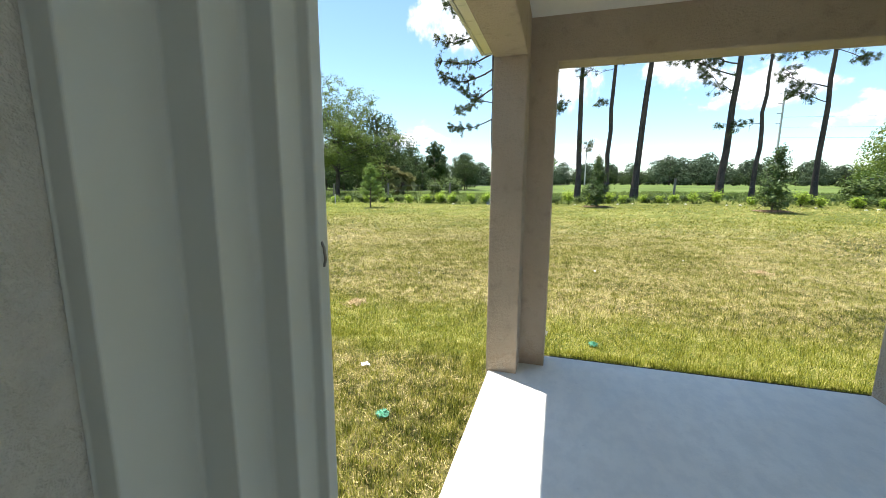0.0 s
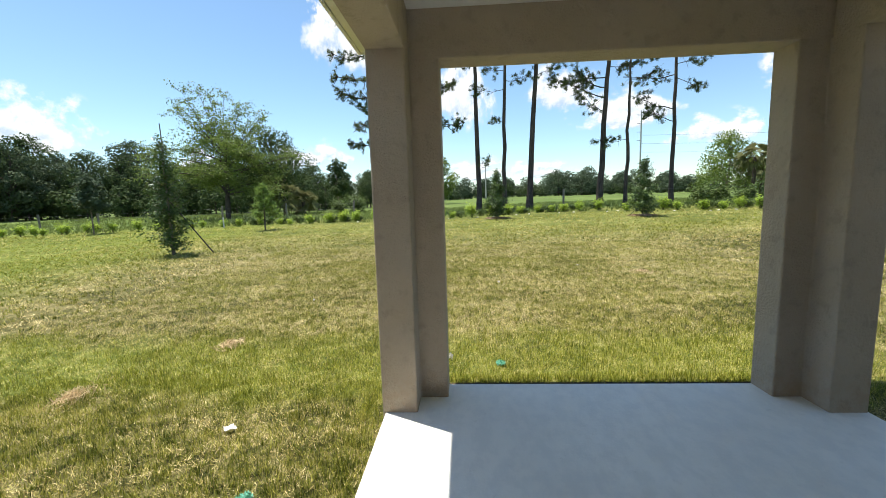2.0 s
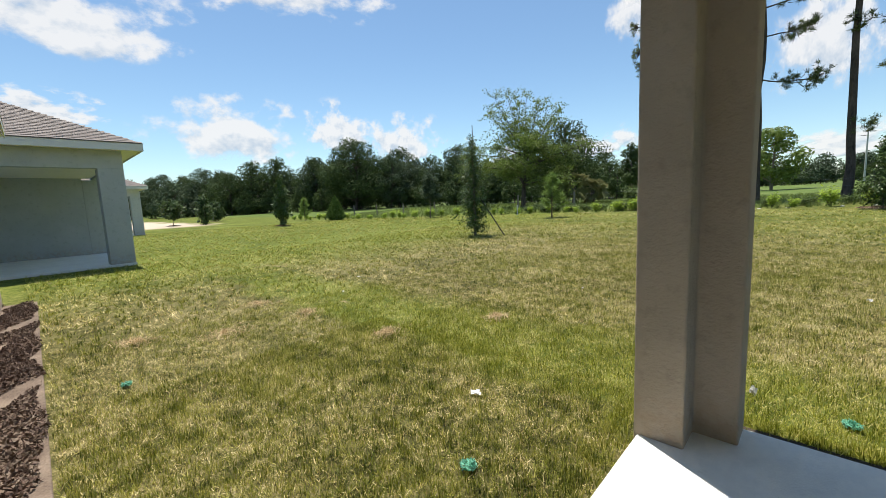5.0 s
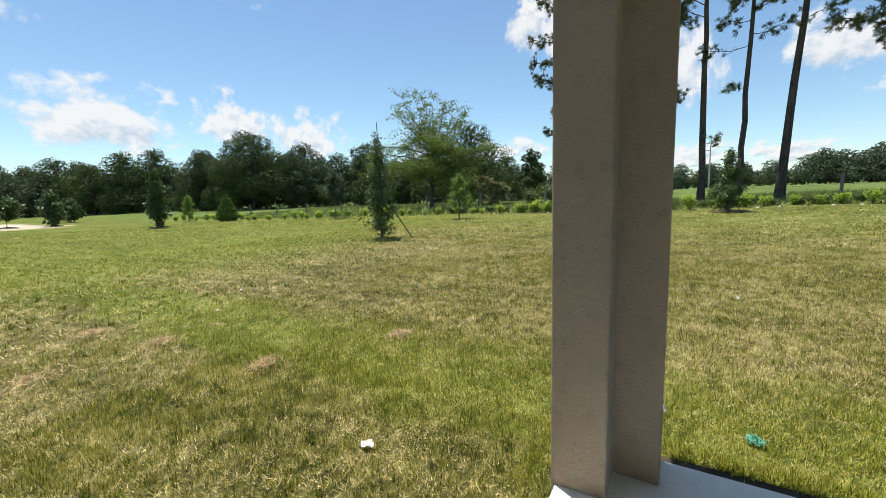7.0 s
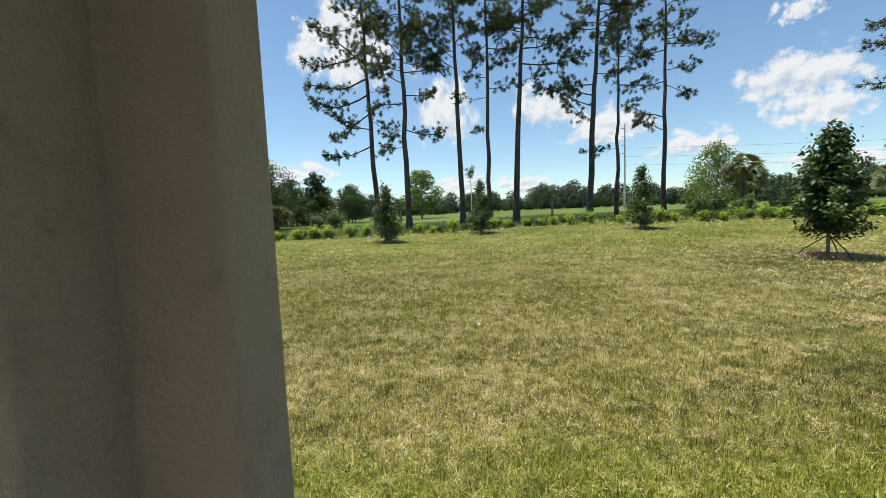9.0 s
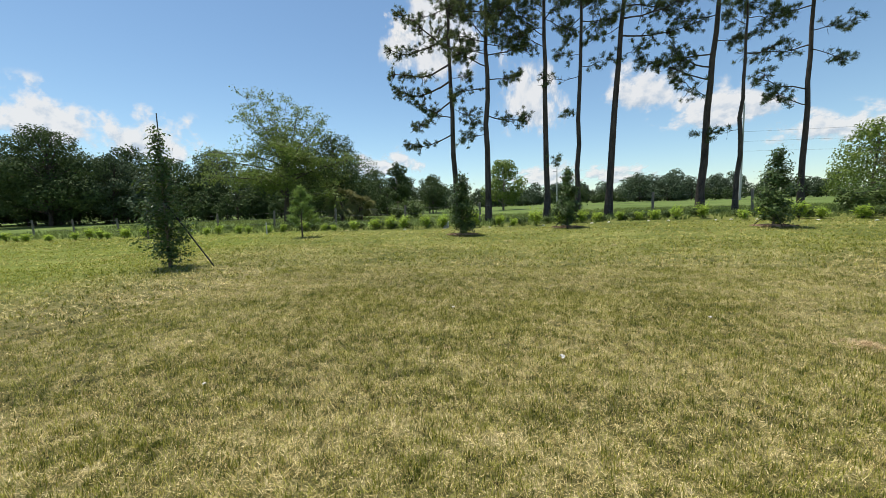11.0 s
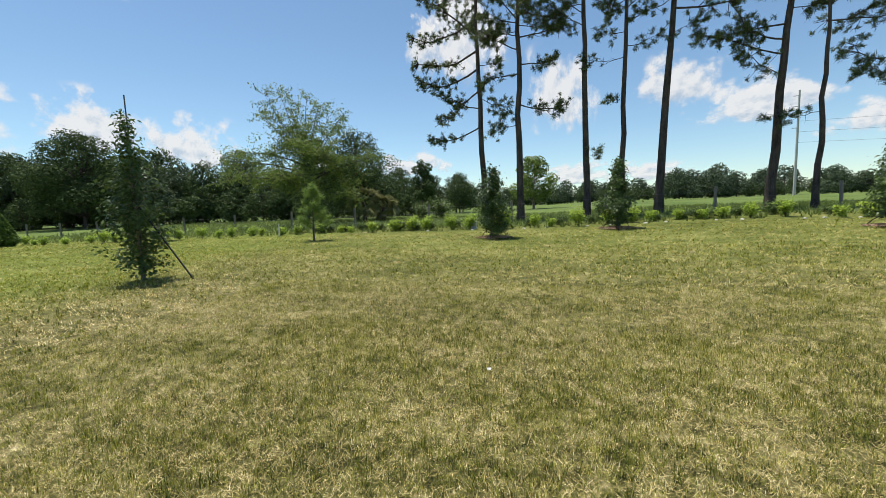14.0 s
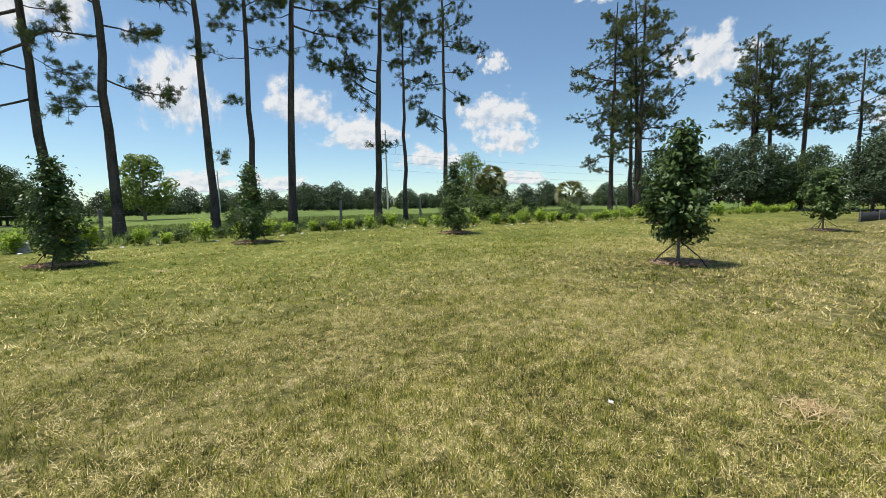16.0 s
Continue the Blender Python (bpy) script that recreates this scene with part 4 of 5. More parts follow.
vase_tree(-21.2, 35.0, 11.4, "light green field tree with an airy top and low limbs")
broadleaf(-20.5, 42.5, 9.0, 5.6, "dark dense oak behind a lighter tree", "", OAK_LEAF, 13000, 0.26, 0.8, BARK, 40, 0.25, 0.22)
broadleaf(-14.6, 46.5, 6.2, 2.0, "round young oak standing in the field", "", OAK_LEAF, 3200, 0.28, 1.4, PALE_BARK, 16, 0.3, 0.12)
broadleaf(-4.6, 72.0, 8.6, 4.3, "yellow-green broad tree in the field", "", AIRY_LEAF, 3200, 0.5, 1.0, PALE_BARK, 18, 0.1, 0.2)
broadleaf(29.3, 46.0, 7.2, 3.8, "grey-green spreading tree behind the shrubs", "", AIRY_LEAF, 5600, 0.26, 0.5, PALE_BARK, 30, 0.2, 0.12)


def fan_palm(x, y, h, s, label):
    root = empty("palm", pose(x, y, on_ground(x, y) - 0.03), label, "palm tree")
    st = Soup()
    st.tube(bend((0, 0, 0), (0, 0, h), 0, 6, 0.02), np.linspace(0.2, 0.16, 6), 9)
    part("trunk", st.mesh("trunk", BARK), root)
    v, f = [], []
    for i in range(34):
        a, up = rng.uniform(0, 2 * np.pi), rng.uniform(-0.9, 1.1)
        d = unit(np.array([math.cos(a), math.sin(a), up]))
        side = unit(np.cross(d, (0, 0, 1.0)))
        turn = rng.uniform(-1.3, 1.3)
        side = unit(side * math.cos(turn) + np.cross(d, side) * math.sin(turn))
        c = np.array([0, 0, h]) + d * s * 0.6
        for j in range(13):
            g = (j - 6) * 0.2
            w = unit(d * math.cos(g) + side * math.sin(g))
            tip = c + w * s * rng.uniform(0.55, 0.75) + np.array([0, 0, -0.18 * s])
            mid = c + w * s * 0.35
            nn = np.cross(w, side * math.cos(g) - d * math.sin(g)) * 0.01
            q = (side * math.cos(g) - d * math.sin(g)) * 0.045 * s
            k = len(v)
            v += [c, mid + q + nn, tip, mid - q - nn]
            f.append((k, k + 1, k + 2, k + 3))
    part("frond_crown", raw_mesh("frond_crown", v, f, PALM), root)


fan_palm(30.4, 43.5, 4.2, 1.7, "cabbage palm with drooping fan fronds")
fan_palm(31.9, 44.5, 3.2, 1.5, "short cabbage palm with fan fronds")
fan_palm(62.0, 58.0, 3.2, 2.5, "tall cabbage palm at the wood's edge")
fan_palm(-17.0, 37.5, 1.9, 1.5, "low scrub palm under the oak")
fan_palm(-15.6, 38.5, 1.3, 1.4, "low scrub palm under the oak")

# woods: a few kinds of crown, each tree its own thing
kinds = [broadleaf(-60, 41.5, 12.3, 6.9, "huge dark spreading oak at the wood's edge", "woods beyond the field", OAK_LEAF, 22000, 0.32, 1.0, BARK, 40, 0.15),
         broadleaf(-60, 52, 11.5, 5.6, "dark oak in the wood's edge", "woods beyond the field", OAK_LEAF, 7500, 0.38, 0.6, BARK, 30, 0.2),
         broadleaf(-48, 56, 11.0, 5.2, "dense green tree in the wood's edge", "woods beyond the field", FAR_LEAF, 7500, 0.38, 0.6, BARK, 28, 0.25),
         broadleaf(40, 132, 9.0, 6.0, "far rounded tree across the field", "woods beyond the field", FAR_LEAF, 2800, 0.64, 0.2, BARK, 22, 0.15)]
bush_kind = broadleaf(-40, 51, 4.6, 2.6, "low dark bush under the wood's edge", "undergrowth of the woods", OAK_LEAF, 1000, 0.38, 0.1, BARK, 16, 0.1)
wood_rng = np.random.default_rng(21)


def plant(src, x, y, s):
    c = copy_thing(src, pose(x, y, on_ground(x, y) - 0.03, 0, 0, wood_rng.uniform(0, 360)))
    c.scale = (s * wood_rng.uniform(0.9, 1.12), s * wood_rng.uniform(0.9, 1.12), s)


for i in range(34):
    f = i / 33
    x, y = -74 + 60 * f + wood_rng.normal() * 2, 44 + 22 * f + wood_rng.normal() * 2.5
    plant(kinds[1 + i % 2], x, y, wood_rng.uniform(0.68, 1.0) * (1.0 - 0.42 * f))
for i in range(30):
    f = i / 29
    plant(kinds[1 + i % 3], -140 + 62 * f + wood_rng.normal() * 4, 20 + 30 * f + wood_rng.normal() * 5, wood_rng.uniform(0.75, 1.1))
for i in range(62):
    f = i / 61
    x = -30 + 150 * f + wood_rng.normal() * 2
    plant(kinds[3], x, 132 - 55 * smooth01(f, 0.45, 1.0) + wood_rng.normal() * 5, wood_rng.uniform(0.5, 0.85))
for i in range(5, 26):
    f = i / 25
    plant(kinds[2 if i % 2 else 1], 36 + 34 * f + wood_rng.normal() * 2, 38 - 34 * f + wood_rng.normal() * 2, wood_rng.uniform(0.4, 0.7))

for i in range(110):
    f = i / 109
    plant(bush_kind, -128 + 112 * f + wood_rng.normal() * 2, 26 + 34 * f + wood_rng.normal() * 2, wood_rng.uniform(0.6, 1.2))

for i in range(64):
    f = i / 63
    plant(bush_kind, -30 + 150 * f + wood_rng.normal(), 127 - 55 * smooth01(f, 0.45, 1.0) + wood_rng.normal() * 2, wood_rng.uniform(0.6, 1.0))

# ---- shrubs, fence and field edge ----


def shrub_mesh(h, w, n, dense, mat=LIME_LEAF):
    wood, pts, out = Soup(), [], []
    for c in range(7):
        a = c * 0.9 + rng.uniform(-0.3, 0.3)
        p1 = np.array([math.cos(a) * w * rng.uniform(0.3, 1), math.sin(a) * w * rng.uniform(0.3, 1), h * rng.uniform(0.65, 1.05)])
        wood.tube(bend((0, 0, 0), p1, -0.02, 4, 0.01), np.linspace(0.012, 0.004, 4), 4)
        m = n // 7
        s = rng.uniform(0.3, 1.0, (m, 1))
        pts.append(p1 * s + rng.normal(size=(m, 3)) * 0.07 * dense)
        out.append(np.repeat(unit(p1)[None], m, 0))
    pts = np.concatenate(pts)
    pts[:, 2] = np.maximum(pts[:, 2], 0.03)
    return wood.mesh("stem", TWIG), leaves("foliage", pts, 0.15, 0.065, mat, 0.0, np.concatenate(out), face=np.concatenate(out) * 0.5 + np.array([0, 0, 0.4]))


shrub_kinds = [shrub_mesh(0.62, 0.3, 330, 1.2), shrub_mesh(0.8, 0.36, 420, 1.3), shrub_mesh(0.5, 0.28, 260, 1.1), shrub_mesh(0.95, 0.5, 420, 1.5), shrub_mesh(0.9, 0.55, 900, 1.9, WILD_LEAF)]
line_x, line_y = np.array([-42, -34, -15, -4, 5, 13, 35, 60]), np.array([20.6, 21.2, 23.2, 24.0, 24.0, 22.2, 20.4, 19.4])
hedge_rng = np.random.default_rng(4)
x = -41.0
while x < 46:
    y = float(np.interp(x, line_x, line_y)) + hedge_rng.normal() * 0.18
    k = 3 if (14 < x < 30 and hedge_rng.random() < 0.6) else int(hedge_rng.integers(0, 3))
    s = hedge_rng.uniform(0.7, 1.15) if x > -9 else hedge_rng.uniform(0.6, 0.95)
    thing = empty("shrub", pose(x, y, on_ground(x, y) - 0.01, 0, 0, hedge_rng.uniform(0, 360)), "small lime green shrub in a planted row", "shrub", "planted row of shrubs")
    thing.scale = (s, s, s)
    part("stem", shrub_kinds[k][0], thing)
    part("foliage", shrub_kinds[k][1], thing)
    x += hedge_rng.uniform(0.55, 1.3)
x = -14.0
while x < 44:
    y = float(np.interp(x, line_x, line_y)) + 0.9 + hedge_rng.uniform(-0.4, 0.9)
    s = hedge_rng.uniform(0.35, 0.75)
    thing = empty("weed", pose(x, y, on_ground(x, y) - 0.01, 0, 0, hedge_rng.uniform(0, 360)), "low dark green weed behind the planted row", "weed", "weeds behind the shrubs")
    thing.scale = (s * 1.3, s * 1.3, s * 0.8)
    part("stem", shrub_kinds[4][0], thing)
    part("foliage", shrub_kinds[4][1], thing)
    x += hedge_rng.uniform(0.5, 1.5)
for bx, by, s in ((14.8, 25.5, 1.5), (16.2, 26.4, 1.7), (17.8, 26.2, 1.4), (20.2, 26.5, 1.3), (23.0, 26.0, 1.2), (2.4, 30.5, 1.3), (-11.0, 41, 2.2), (-13, 42, 1.8)):
    thing = empty("shrub", pose(bx, by, on_ground(bx, by) - 0.01, 0, 0, bx * 40), "tall wild shrub at the field's edge", "shrub")
    thing.scale = (s, s, s * 0.8)
    part("stem", shrub_kinds[4][0], thing)
    part("foliage", shrub_kinds[4][1], thing)

fence = empty("fence", pose(0, 27.5, 0), "weathered wooden posts with thin field wire", "fence")
post_me = prism("post", [(0.07 * math.cos(a), 0.07 * math.sin(a)) for a in np.linspace(0, 2 * math.pi, 8, endpoint=False)], -0.3, 1.25, WOOD, 0.01)
tops = []
for k in range(-11, 11):
    px = 6.9 + 4.8 * k
    py = 0.0 if px > -12 else 0.12 * (px + 12) * -0.25
    gz = on_ground(px, 27.5 + py)
    p = part("post", post_me, fence)
    p.matrix_local = pose(px, py, gz, rng.normal() * 1.5, rng.normal() * 1.5, rng.uniform(0, 90))
    tops.append((px, py - 0.07, gz))
for hz in (0.35, 0.7, 1.05):
    w = Soup()
    w.tube([(a, b, c + hz) for a, b, c in tops], [0.004] * len(tops), 4)
    part("wire", w.mesh("wire", WIRE), fence)
stake = empty("stake", pose(-13.6, 22.2, on_ground(-13.6, 22.2)), "short pale surveyor's stake", "stake")
part("peg", box_mesh("peg", (-0.03, -0.02, -0.1), (0.03, 0.02, 0.62), STONE, 0.004), stake)

box = empty("service_box", pose(-4.1, 24.2, on_ground(-4.1, 24.2), 0, 0, 8), "small white plastic service box among the shrubs", "service box")
part("body", box_mesh("body", (-0.16, -0.12, -0.05), (0.16, 0.12, 0.27), PAPER, 0.02), box)
part("lid", box_mesh("lid", (-0.18, -0.14, 0.272), (0.18, 0.14, 0.34), PAPER, 0.02), box, "white lid with rounded edges")


def utility_pole(x, y, h, r, label, arms):
    root = empty("utility_pole", pose(x, y, on_ground(x, y) - 0.1), label, "utility pole")
    s = Soup()
    s.tube([(0, 0, 0), (0, 0, h * 0.5), (0, 0, h)], [r, r * 0.8, r * 0.6], 10)
    part("shaft", s.mesh("shaft", CONCRETE_POLE), root)
    for k in range(arms):
        part("crossarm", box_mesh("crossarm", (-0.9, -0.05, h - 1.0 - k * 1.9), (0.1, 0.05, h - 0.92 - k * 1.9), WIRE, 0.01), root)
    return root


utility_pole(41.0, 95.0, 19.0, 0.24, "tall pale concrete utility pole with short arms", 4)
utility_pole(5.9, 103.0, 9.0, 0.16, "grey wooden utility pole across the field", 1)
for k in range(3):
    w = Soup()
    xs = np.linspace(41, 190, 12)
    w.tube(np.stack([xs, 95 - 0.3 * (xs - 41), 15.0 - k * 1.9 - 3.0 * np.sin((xs - 41) / 149 * np.pi)], 1), [0.018] * 12, 4)
    tagged(new("power_line", w.mesh("power_line", WIRE)), "thin sagging power line over the field", "cable", "power lines")

# low black silt fence beyond the young trees
silt = empty("silt_fence", pose(32.0, 13.2, on_ground(32, 13.2)), "low black fabric silt fence on stakes", "fence")
n = 24
xs = np.linspace(0, 22, n)
ys = -0.02 * xs ** 1.3
v = np.concatenate([np.stack([xs, ys + 0.05 * np.sin(xs * 2), np.full(n, zz)], 1) for zz in (-0.05, 0.55 )])
v[n:, 2] += 0.06 * np.sin(xs * 3)
sheet = raw_mesh("fabric", v, [(i, i + 1, n + i + 1, n + i) for i in range(n - 1)], SILT)
fab = part("fabric", sheet, silt)
solid = fab.modifiers.new("thick", "SOLIDIFY")
solid.thickness = 0.01
for i in range(0, n, 4):
    p = part("stake", box_mesh("stake", (xs[i] - 0.02, ys[i] - 0.06, -0.1), (xs[i] + 0.02, ys[i] - 0.02, 0.68), WOOD), silt)

# pale stones in the planted row
for i in range(26):
    sx = -6 + i * 1.15 + rng.normal() * 0.4
    sy = float(np.interp(sx, line_x, line_y)) - 0.5 + rng.normal() * 0.2
    bm = bmesh.new()
    bmesh.ops.create_icosphere(bm, subdivisions=1, radius=0.07)
    for q in bm.verts:
        q.co = Vector((q.co.x * rng.uniform(0.8, 1.6), q.co.y * rng.uniform(0.8, 1.2), q.co.z * 0.5)) * 1.0
    st = tagged(new("stone", from_bm("stone", bm, STONE)), "pale flat stone beside the shrubs", "stone", "stones along the shrubs")
    st.matrix_world = pose(sx, sy, on_ground(sx, sy) + 0.01, 0, 0, rng.uniform(0, 360))

# ---- clouds: far banks of cumulus ----
card = raw_mesh("cloud", [(-1, -1, 0), (1, -1, 0), (1, 1, 0), (-1, 1, 0)], [(0, 1, 2, 3)], CLOUD)
for az, el, w, hh in ((-70.2, 8.8, 19, 10), (-85.3, 19.5, 24, 11), (-63, 25.5, 24, 9), (-57.5, 9.6, 11, 7.5), (-49, 8.0, 12, 8), (-88, 10.7, 12, 4), (40.6, 12.2, 11.5, 7), (42.0, 9.0, 10, 6),
                      (-0.8, 13.5, 11, 13), (15.0, 13.0, 14, 8.5), (-13.8, 21, 15, 14), (65.9, 15.9, 10, 8), (40.3, 19, 4.5, 4), (10.8, 3.6, 9, 3.4), (-21, 6, 11, 5), (2, 3.8, 13, 4), (43.3, 4, 12, 3.5),
                      (22, 10, 13, 6), (31, 6.8, 10, 5), (-18.2, 23, 6, 4.5), (-33, 5, 10, 4), (-108, 12, 26, 9), (86, 8, 16, 7), (100, 15, 20, 9), (140, 12, 24, 10), (-150, 14, 26, 10), (56, 25, 8, 3), (84, 20, 6, 4)):
    a, e, d = radians(az), radians(el), 2200
    at = Vector((math.sin(a) * math.cos(e), math.cos(a) * math.cos(e), math.sin(e))) * d
    c = tagged(new("cloud", card), "white fair-weather cumulus cloud with ragged edges", "cloud", "clouds", "structure")
    m = look(at, (0, 0, 1.4))
    c.matrix_world = m @ pose(0, 0, 0, 0, 180, 0) @ Matrix.Diagonal((d * math.tan(radians(w / 2)) * 1.3, d * math.tan(radians(hh / 2)) * 1.4, 1, 1))

# ---- mulch bed along the house ----
n = 15000
mx, my = rng.uniform(-9.3, -0.44, n), 0.29 + 0.36 * rng.random(n)
my += 0.03 * np.sin(mx * 5)
mz = -0.03 + 0.02 * rng.random(n)
tagged(new("mulch_bed", leaves("mulch_bed", np.stack([mx, my, mz], 1)[np.sin(mx * 1.9) * np.sin(mx * 4.3 + my * 9) < 0.55], 0.042, 0.016, CHIP, 0.0, None, 1.0)), "brown bark mulch bed along the house wall", "mulch", kind="stuff")
structure("bed_soil", box_mesh("bed_soil", (-9.3, 0.272, -0.2), (-0.41, 0.67, -0.035), plain("bed_soil", (0.09, 0.06, 0.045), (0.3, 0.23, 0.17), 3, 0.95, relief=0.02), 0.01), "dark soil with pale sand under mulch", "soil")

# bare soil gap; the sod edge's shade is in its dark colour
structure("soil_edge", box_mesh("soil_edge", (-0.42, 3.424, -0.2), (2.86, 3.53, -0.04), plain("shade_dark_soil", (0.035, 0.028, 0.02), (0.09, 0.07, 0.05), 8, 0.95, relief=0.02), 0.006), "bare soil along the slab edge, darkened for the sod's shade", "soil")

# ---- litter and marks on the lawn ----


def scrap(x, y, size, label, tall=0.35):
    bm = bmesh.new()
    bmesh.ops.create_grid(bm, x_segments=6, y_segments=6, size=size / 2)
    for q in bm.verts:
        q.co.z = size * tall * (noise.noise(q.co * 14 / size * 0.12 + Vector((x * 9, y * 9, 0))) + 0.45) + 0.02
        q.co.x += rng.normal() * size * 0.07
        q.co.y += rng.normal() * size * 0.07
    bmesh.ops.solidify(bm, geom=bm.faces[:], thickness=0.002)
    ob = tagged(new("paper_scrap", from_bm("paper_scrap", bm, PAPER)), label, "litter", "litter on the lawn")
    ob.matrix_world = pose(x, y, on_ground(x, y) + 0.015, 0, 0, rng.uniform(0, 360))


for x, y, s, tl in ((0.77, 7.36, 0.1, 1.1), (-1.43, 2.81, 0.14, 0.3), (-6.06, 4.98, 0.13, 0.3), (0.03, 3.95, 0.08, 1.5), (-5.2, 4.1, 0.07, 0.5), (2.6, 8.9, 0.07, 0.5), (-2.2, 6.3, 0.06, 0.4), (-0.6, 9.0, 0.08, 0.4)):
    scrap(x, y, s * 0.45, "crumpled white scrap lying in the grass", tl)


def mark(x, y, r):
    """A sprayed ring of green paint on matted blades."""
    n = 260
    a, q = rng.uniform(0, 2 * np.pi, n), r * np.sqrt(rng.random(n))
    c = np.stack([np.cos(a) * q, np.sin(a) * q, 0.03 + 0.022 * rng.random(n)], 1)
    ob = tagged(new("paint_mark", leaves("paint_mark", c, 0.026, 0.008, MARK, 0, None, 1.0, 0.6)), "mint green paint mark sprayed on the grass", "paint mark", "green paint marks", "stuff")
    ob.matrix_world = pose(x, y, on_ground(x, y) - 0.01)


mark(0.49, 3.88, 0.042)
mark(-0.98, 2.19, 0.042)
mark(-3.77, 1.14, 0.036)


def straw_heap(x, y, r):
    n = 260
    a, q = rng.uniform(0, 2 * np.pi, n), r * 0.75 * np.abs(rng.normal(size=n)) * 0.7
    c = np.stack([np.cos(a) * q * 1.4, np.sin(a) * q, 0.02 + 0.03 * np.maximum(0, 1 - q / r) + 0.02 * rng.random(n)], 1)
    ob = tagged(new("dry_thatch", leaves("dry_thatch", c, 0.09, 0.007, STRAW, 0.2, None)), "clump of dry brown grass cuttings", "thatch", "clumps of dry cuttings", "stuff")
    ob.matrix_world = pose(x, y, on_ground(x, y), 0, 0, rng.uniform(0, 180))


for x, y, r in ((-4.52, 3.12, 0.22), (-3.02, 3.25, 0.17), (-4.5, 2.12, 0.3), (-5.6, 2.9, 0.2), (3.6, 8.1, 0.2), (5.4, 7.0, 0.3), (-2.4, 4.4, 0.12), (-5.0, 1.4, 0.2), (4.4, 5.2, 0.2)):
    straw_heap(x, y, r)

# ---- grass blades ----


def dryness(x, y):
    """0 where the sod is green, 1 where it is straw: a rough map of patches from 0.2 to 6 m."""
    v = np.zeros_like(x)
    w = np.random.default_rng(77)
    for scale, amp in ((6.0, 0.5), (2.6, 0.5), (1.1, 0.6), (0.45, 0.6), (0.2, 0.5)):
        for _ in range(4):
            a = w.uniform(0, 2 * np.pi)
            q = 2 * np.pi / scale * w.uniform(0.7, 1.4)
            v += amp * 0.36 * np.sin(q * (math.cos(a) * x + math.sin(a) * y) + w.uniform(0, 6.3))
    fresh = smooth01(y, 3.1, 3.6) * (1 - smooth01(y, 4.2, 5.2)) * (1 - smooth01(x, 2.6, 5.0))
    fresh = np.maximum(fresh, 0.8 * (1 - smooth01(x, -12.0, -6.0)))
    return np.clip(0.5 + v * 0.6 - 0.25 * fresh, 0, 1)


def grass(name, n, x0, x1, y0, y1, hole, lo, hi, wide, mat, label, flat=False, even=False, tuft=7, loose=0.02):
    """Blades in tufts. flat: dead stems lying about; otherwise they stand. even: as many in dry patches as elsewhere."""
    g = np.random.default_rng(len(name) * 31 + n)
    k = n // tuft
    cx, cy = g.uniform(x0, x1, k), g.uniform(y0, y1, k)
    if not even:
        want = dryness(cx, cy)
        want = 0.12 + 0.88 * (want if flat else 1 - 0.75 * want)
        ok = g.random(k) < want
        cx, cy = cx[ok], cy[ok]
    k = len(cx)
    swell = np.repeat(g.uniform(0.65, 1.3, k), tuft)
    px = np.repeat(cx, tuft) + g.normal(size=k * tuft) * loose
    py = np.repeat(cy, tuft) + g.normal(size=k * tuft) * loose
    lean = np.repeat(g.normal(size=k) * (0.1 if flat else 0.22), tuft)
    way = np.repeat(g.uniform(0, 2 * np.pi, k), tuft)
    ok = np.ones(len(px), bool)
    for a, b, c, d in hole:
        ok &= ~((px > a) & (px < b) & (py > c) & (py < d))
    px, py, swell, lean, way = px[ok], py[ok], swell[ok], lean[ok], way[ok]
    m = len(px)
    ln = g.uniform(lo, hi, m) * swell
    if flat:
        a = way + g.normal(size=m) * 0.7
        tilt = 1.1 + g.normal(size=m) * 0.3 + lean
    else:
        a = way + g.normal(size=m) * 1.2
        tilt = lean + np.abs(g.normal(size=m)) * 0.76
    d = np.stack([np.cos(a) * np.sin(tilt), np.sin(a) * np.sin(tilt), np.cos(tilt)], 1)
    b = a + np.pi / 2 + g.normal(size=m) * 0.5
    w = np.stack([np.cos(b), np.sin(b), np.zeros(m)], 1) * (wide * g.uniform(0.6, 1.2, m))[:, None]
    p = np.stack([px, py, height(px, py) - 0.004 + (0.018 * g.random(m) if flat else 0)], 1)
    v = np.stack([p - w, p + w, p + d * ln[:, None]], 1).reshape(-1, 3)
    return tagged(new(name, raw_mesh(name, v, np.arange(m * 3).reshape(m, 3), mat)), label, "grass", kind="stuff")


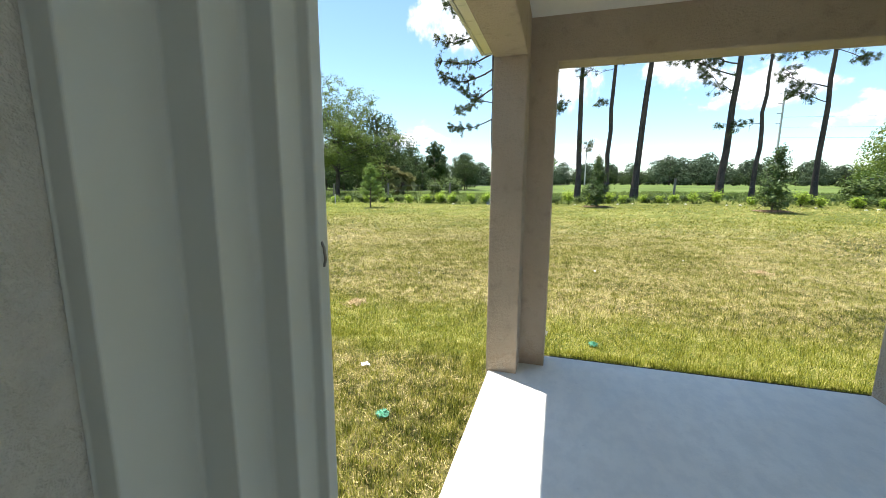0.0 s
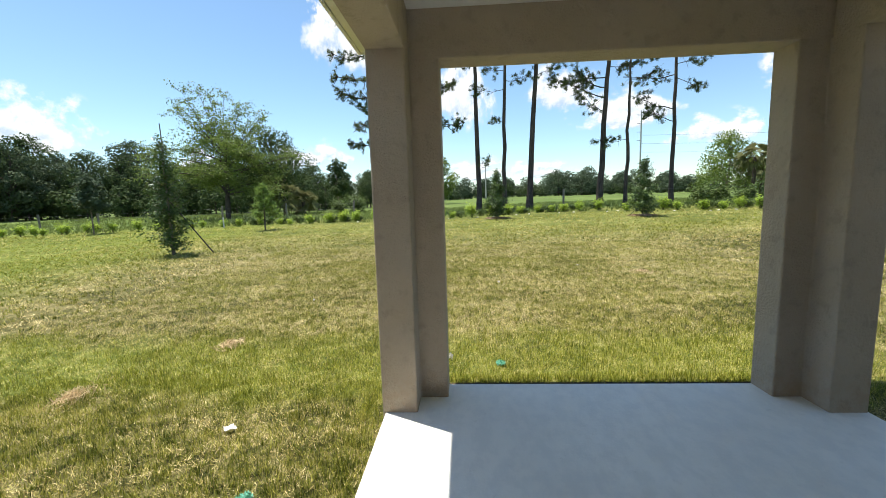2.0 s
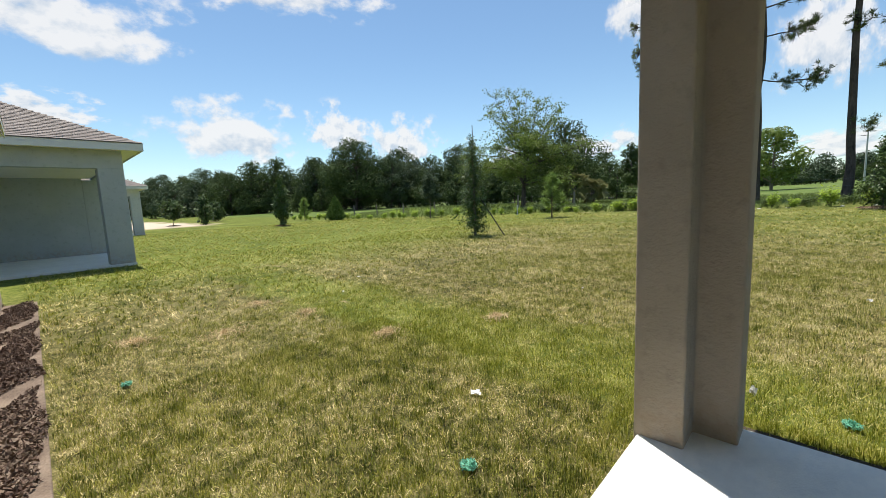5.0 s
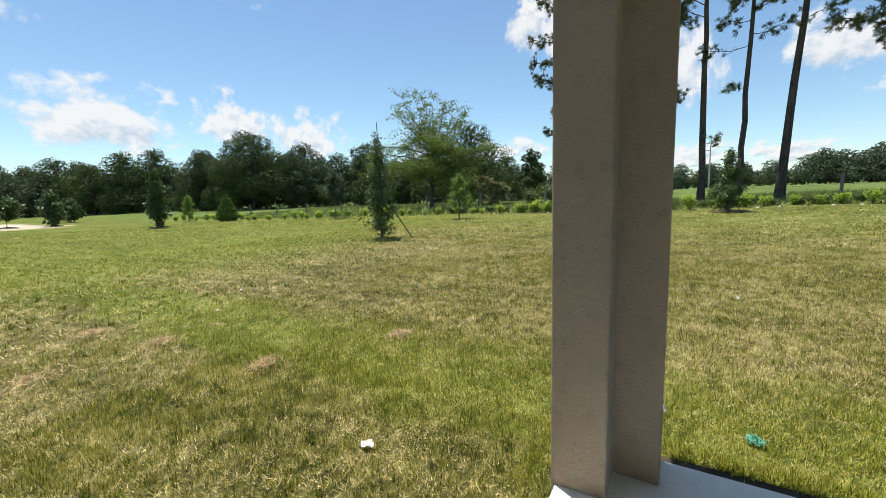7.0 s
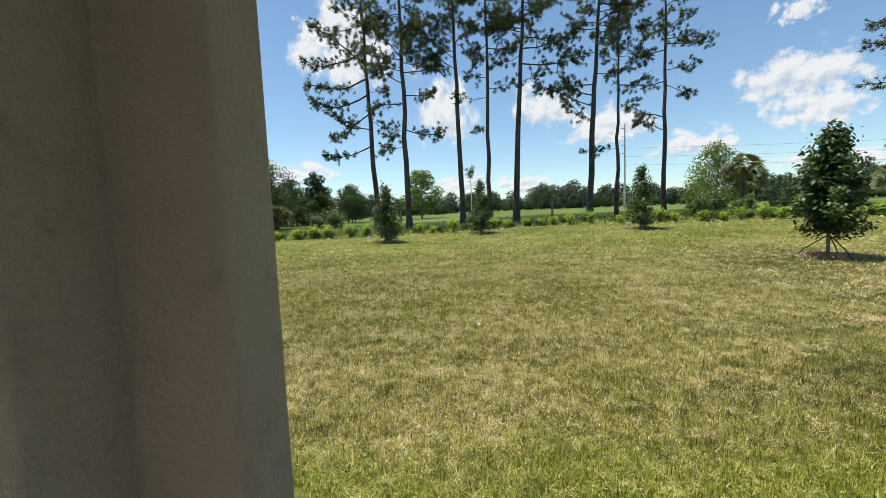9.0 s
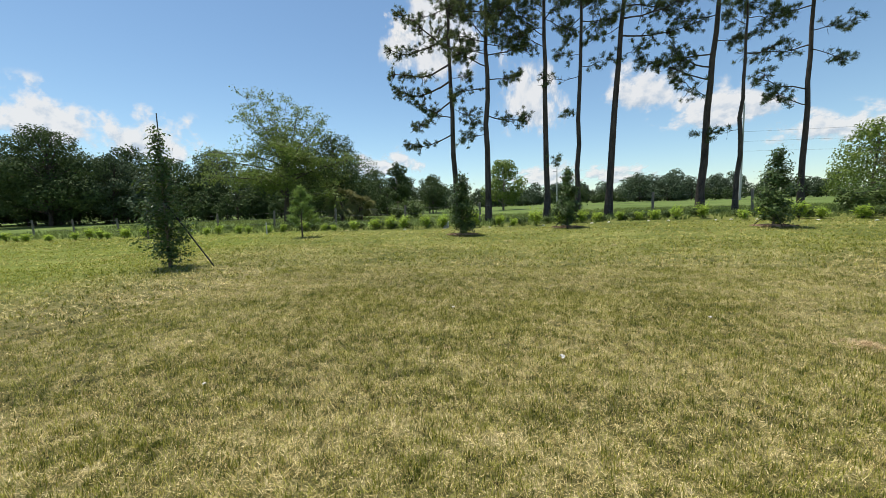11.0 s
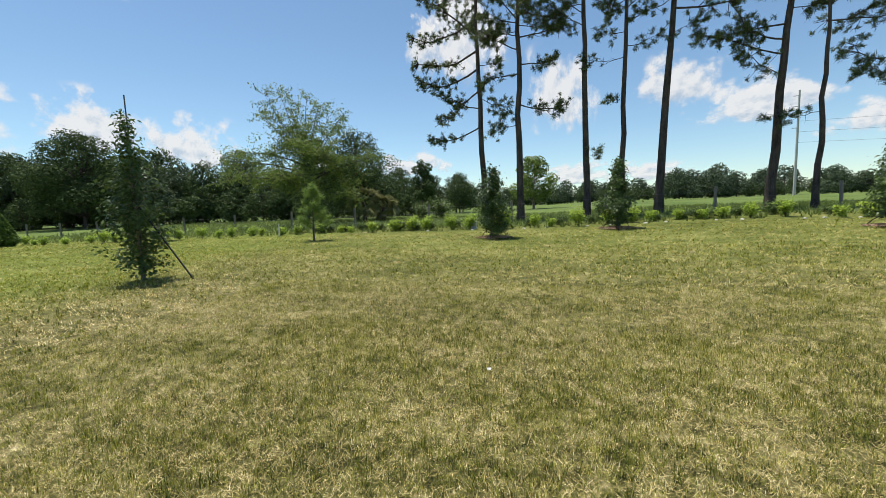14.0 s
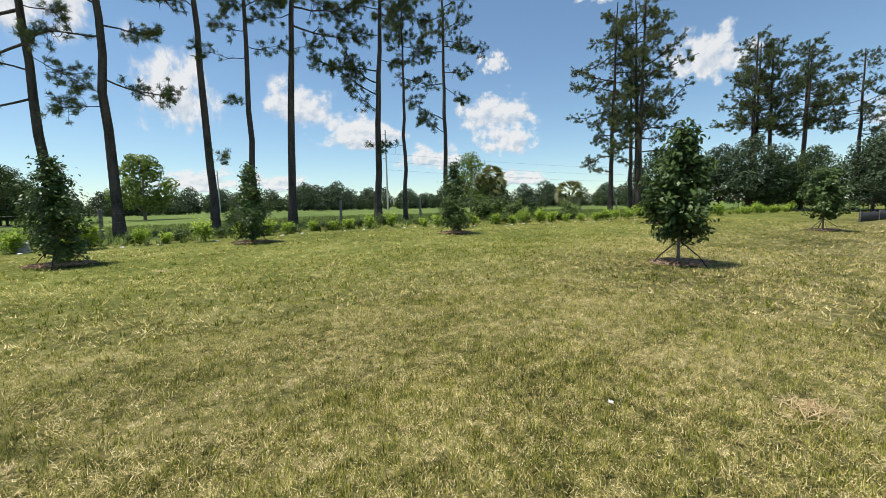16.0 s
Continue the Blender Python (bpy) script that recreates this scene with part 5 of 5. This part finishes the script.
HOUSE = [(-9.5, -0.39, -1, 0.69), (-0.42, 2.86, -1, 3.52), (2.8, 6.2, -1, 0.24)]
NEAR = (-5.5, 6.0, 0.5, 12.5)
MID = (-13.5, 13.5, 0.5, 17.0)
OUTER = HOUSE + [MID, (-19, -13.5, -3, 2.75), (-34, -33, -2, 6.1)]
GREEN_L, STRAW_L = "short mown green lawn grass in tufts", "dry straw stems matted in the lawn"
grass("lawn_grass", 520000, *NEAR, HOUSE, 0.03, 0.07, 0.003, GRASS, GREEN_L)
grass("lawn_straw", 620000, *NEAR, HOUSE, 0.02, 0.048, 0.0023, STRAW_GRASS, STRAW_L, flat=True, tuft=5, loose=0.03)
CLOSE = (-3.2, 3.6, 3.5, 10.2)
grass("lawn_grass_close", 150000, *CLOSE, HOUSE, 0.025, 0.07, 0.0034, GRASS, GREEN_L)
grass("lawn_grass_beside", 90000, -3.6, -0.5, 0.7, 3.6, HOUSE, 0.025, 0.06, 0.003, GRASS, GREEN_L)
grass("lawn_straw_close", 120000, *CLOSE, HOUSE, 0.02, 0.05, 0.002, STRAW_GRASS, STRAW_L, flat=True, even=True, tuft=5, loose=0.03)
grass("lawn_grass_mid", 220000, *MID, HOUSE + [NEAR], 0.035, 0.08, 0.0075, GRASS, GREEN_L)
grass("lawn_straw_mid", 290000, *MID, HOUSE + [NEAR], 0.04, 0.09, 0.0065, STRAW_GRASS, STRAW_L, flat=True, tuft=5, loose=0.04)
grass("lawn_grass_outer", 230000, -34, 30, 1.0, 22.5, OUTER, 0.03, 0.06, 0.011, GRASS, GREEN_L)
grass("lawn_straw_outer", 170000, -34, 30, 1.0, 22.5, OUTER, 0.05, 0.1, 0.011, STRAW_GRASS, STRAW_L, flat=True, tuft=5, loose=0.05)
grass("field_grass", 110000, -45, 45, 23.2, 46, [], 0.12, 0.3, 0.022, FIELD_GRASS, "tall fresh green field grass", even=True)
grass("slab_edge_grass", 7000, -0.5, 2.9, 3.53, 3.66, [], 0.035, 0.07, 0.004, GRASS, "longer grass fringe at the slab's edge", even=True)
grass("slab_side_grass", 3000, -0.6, -0.43, 0.65, 3.4, [], 0.03, 0.06, 0.004, GRASS, "longer grass fringe at the slab's edge", even=True)
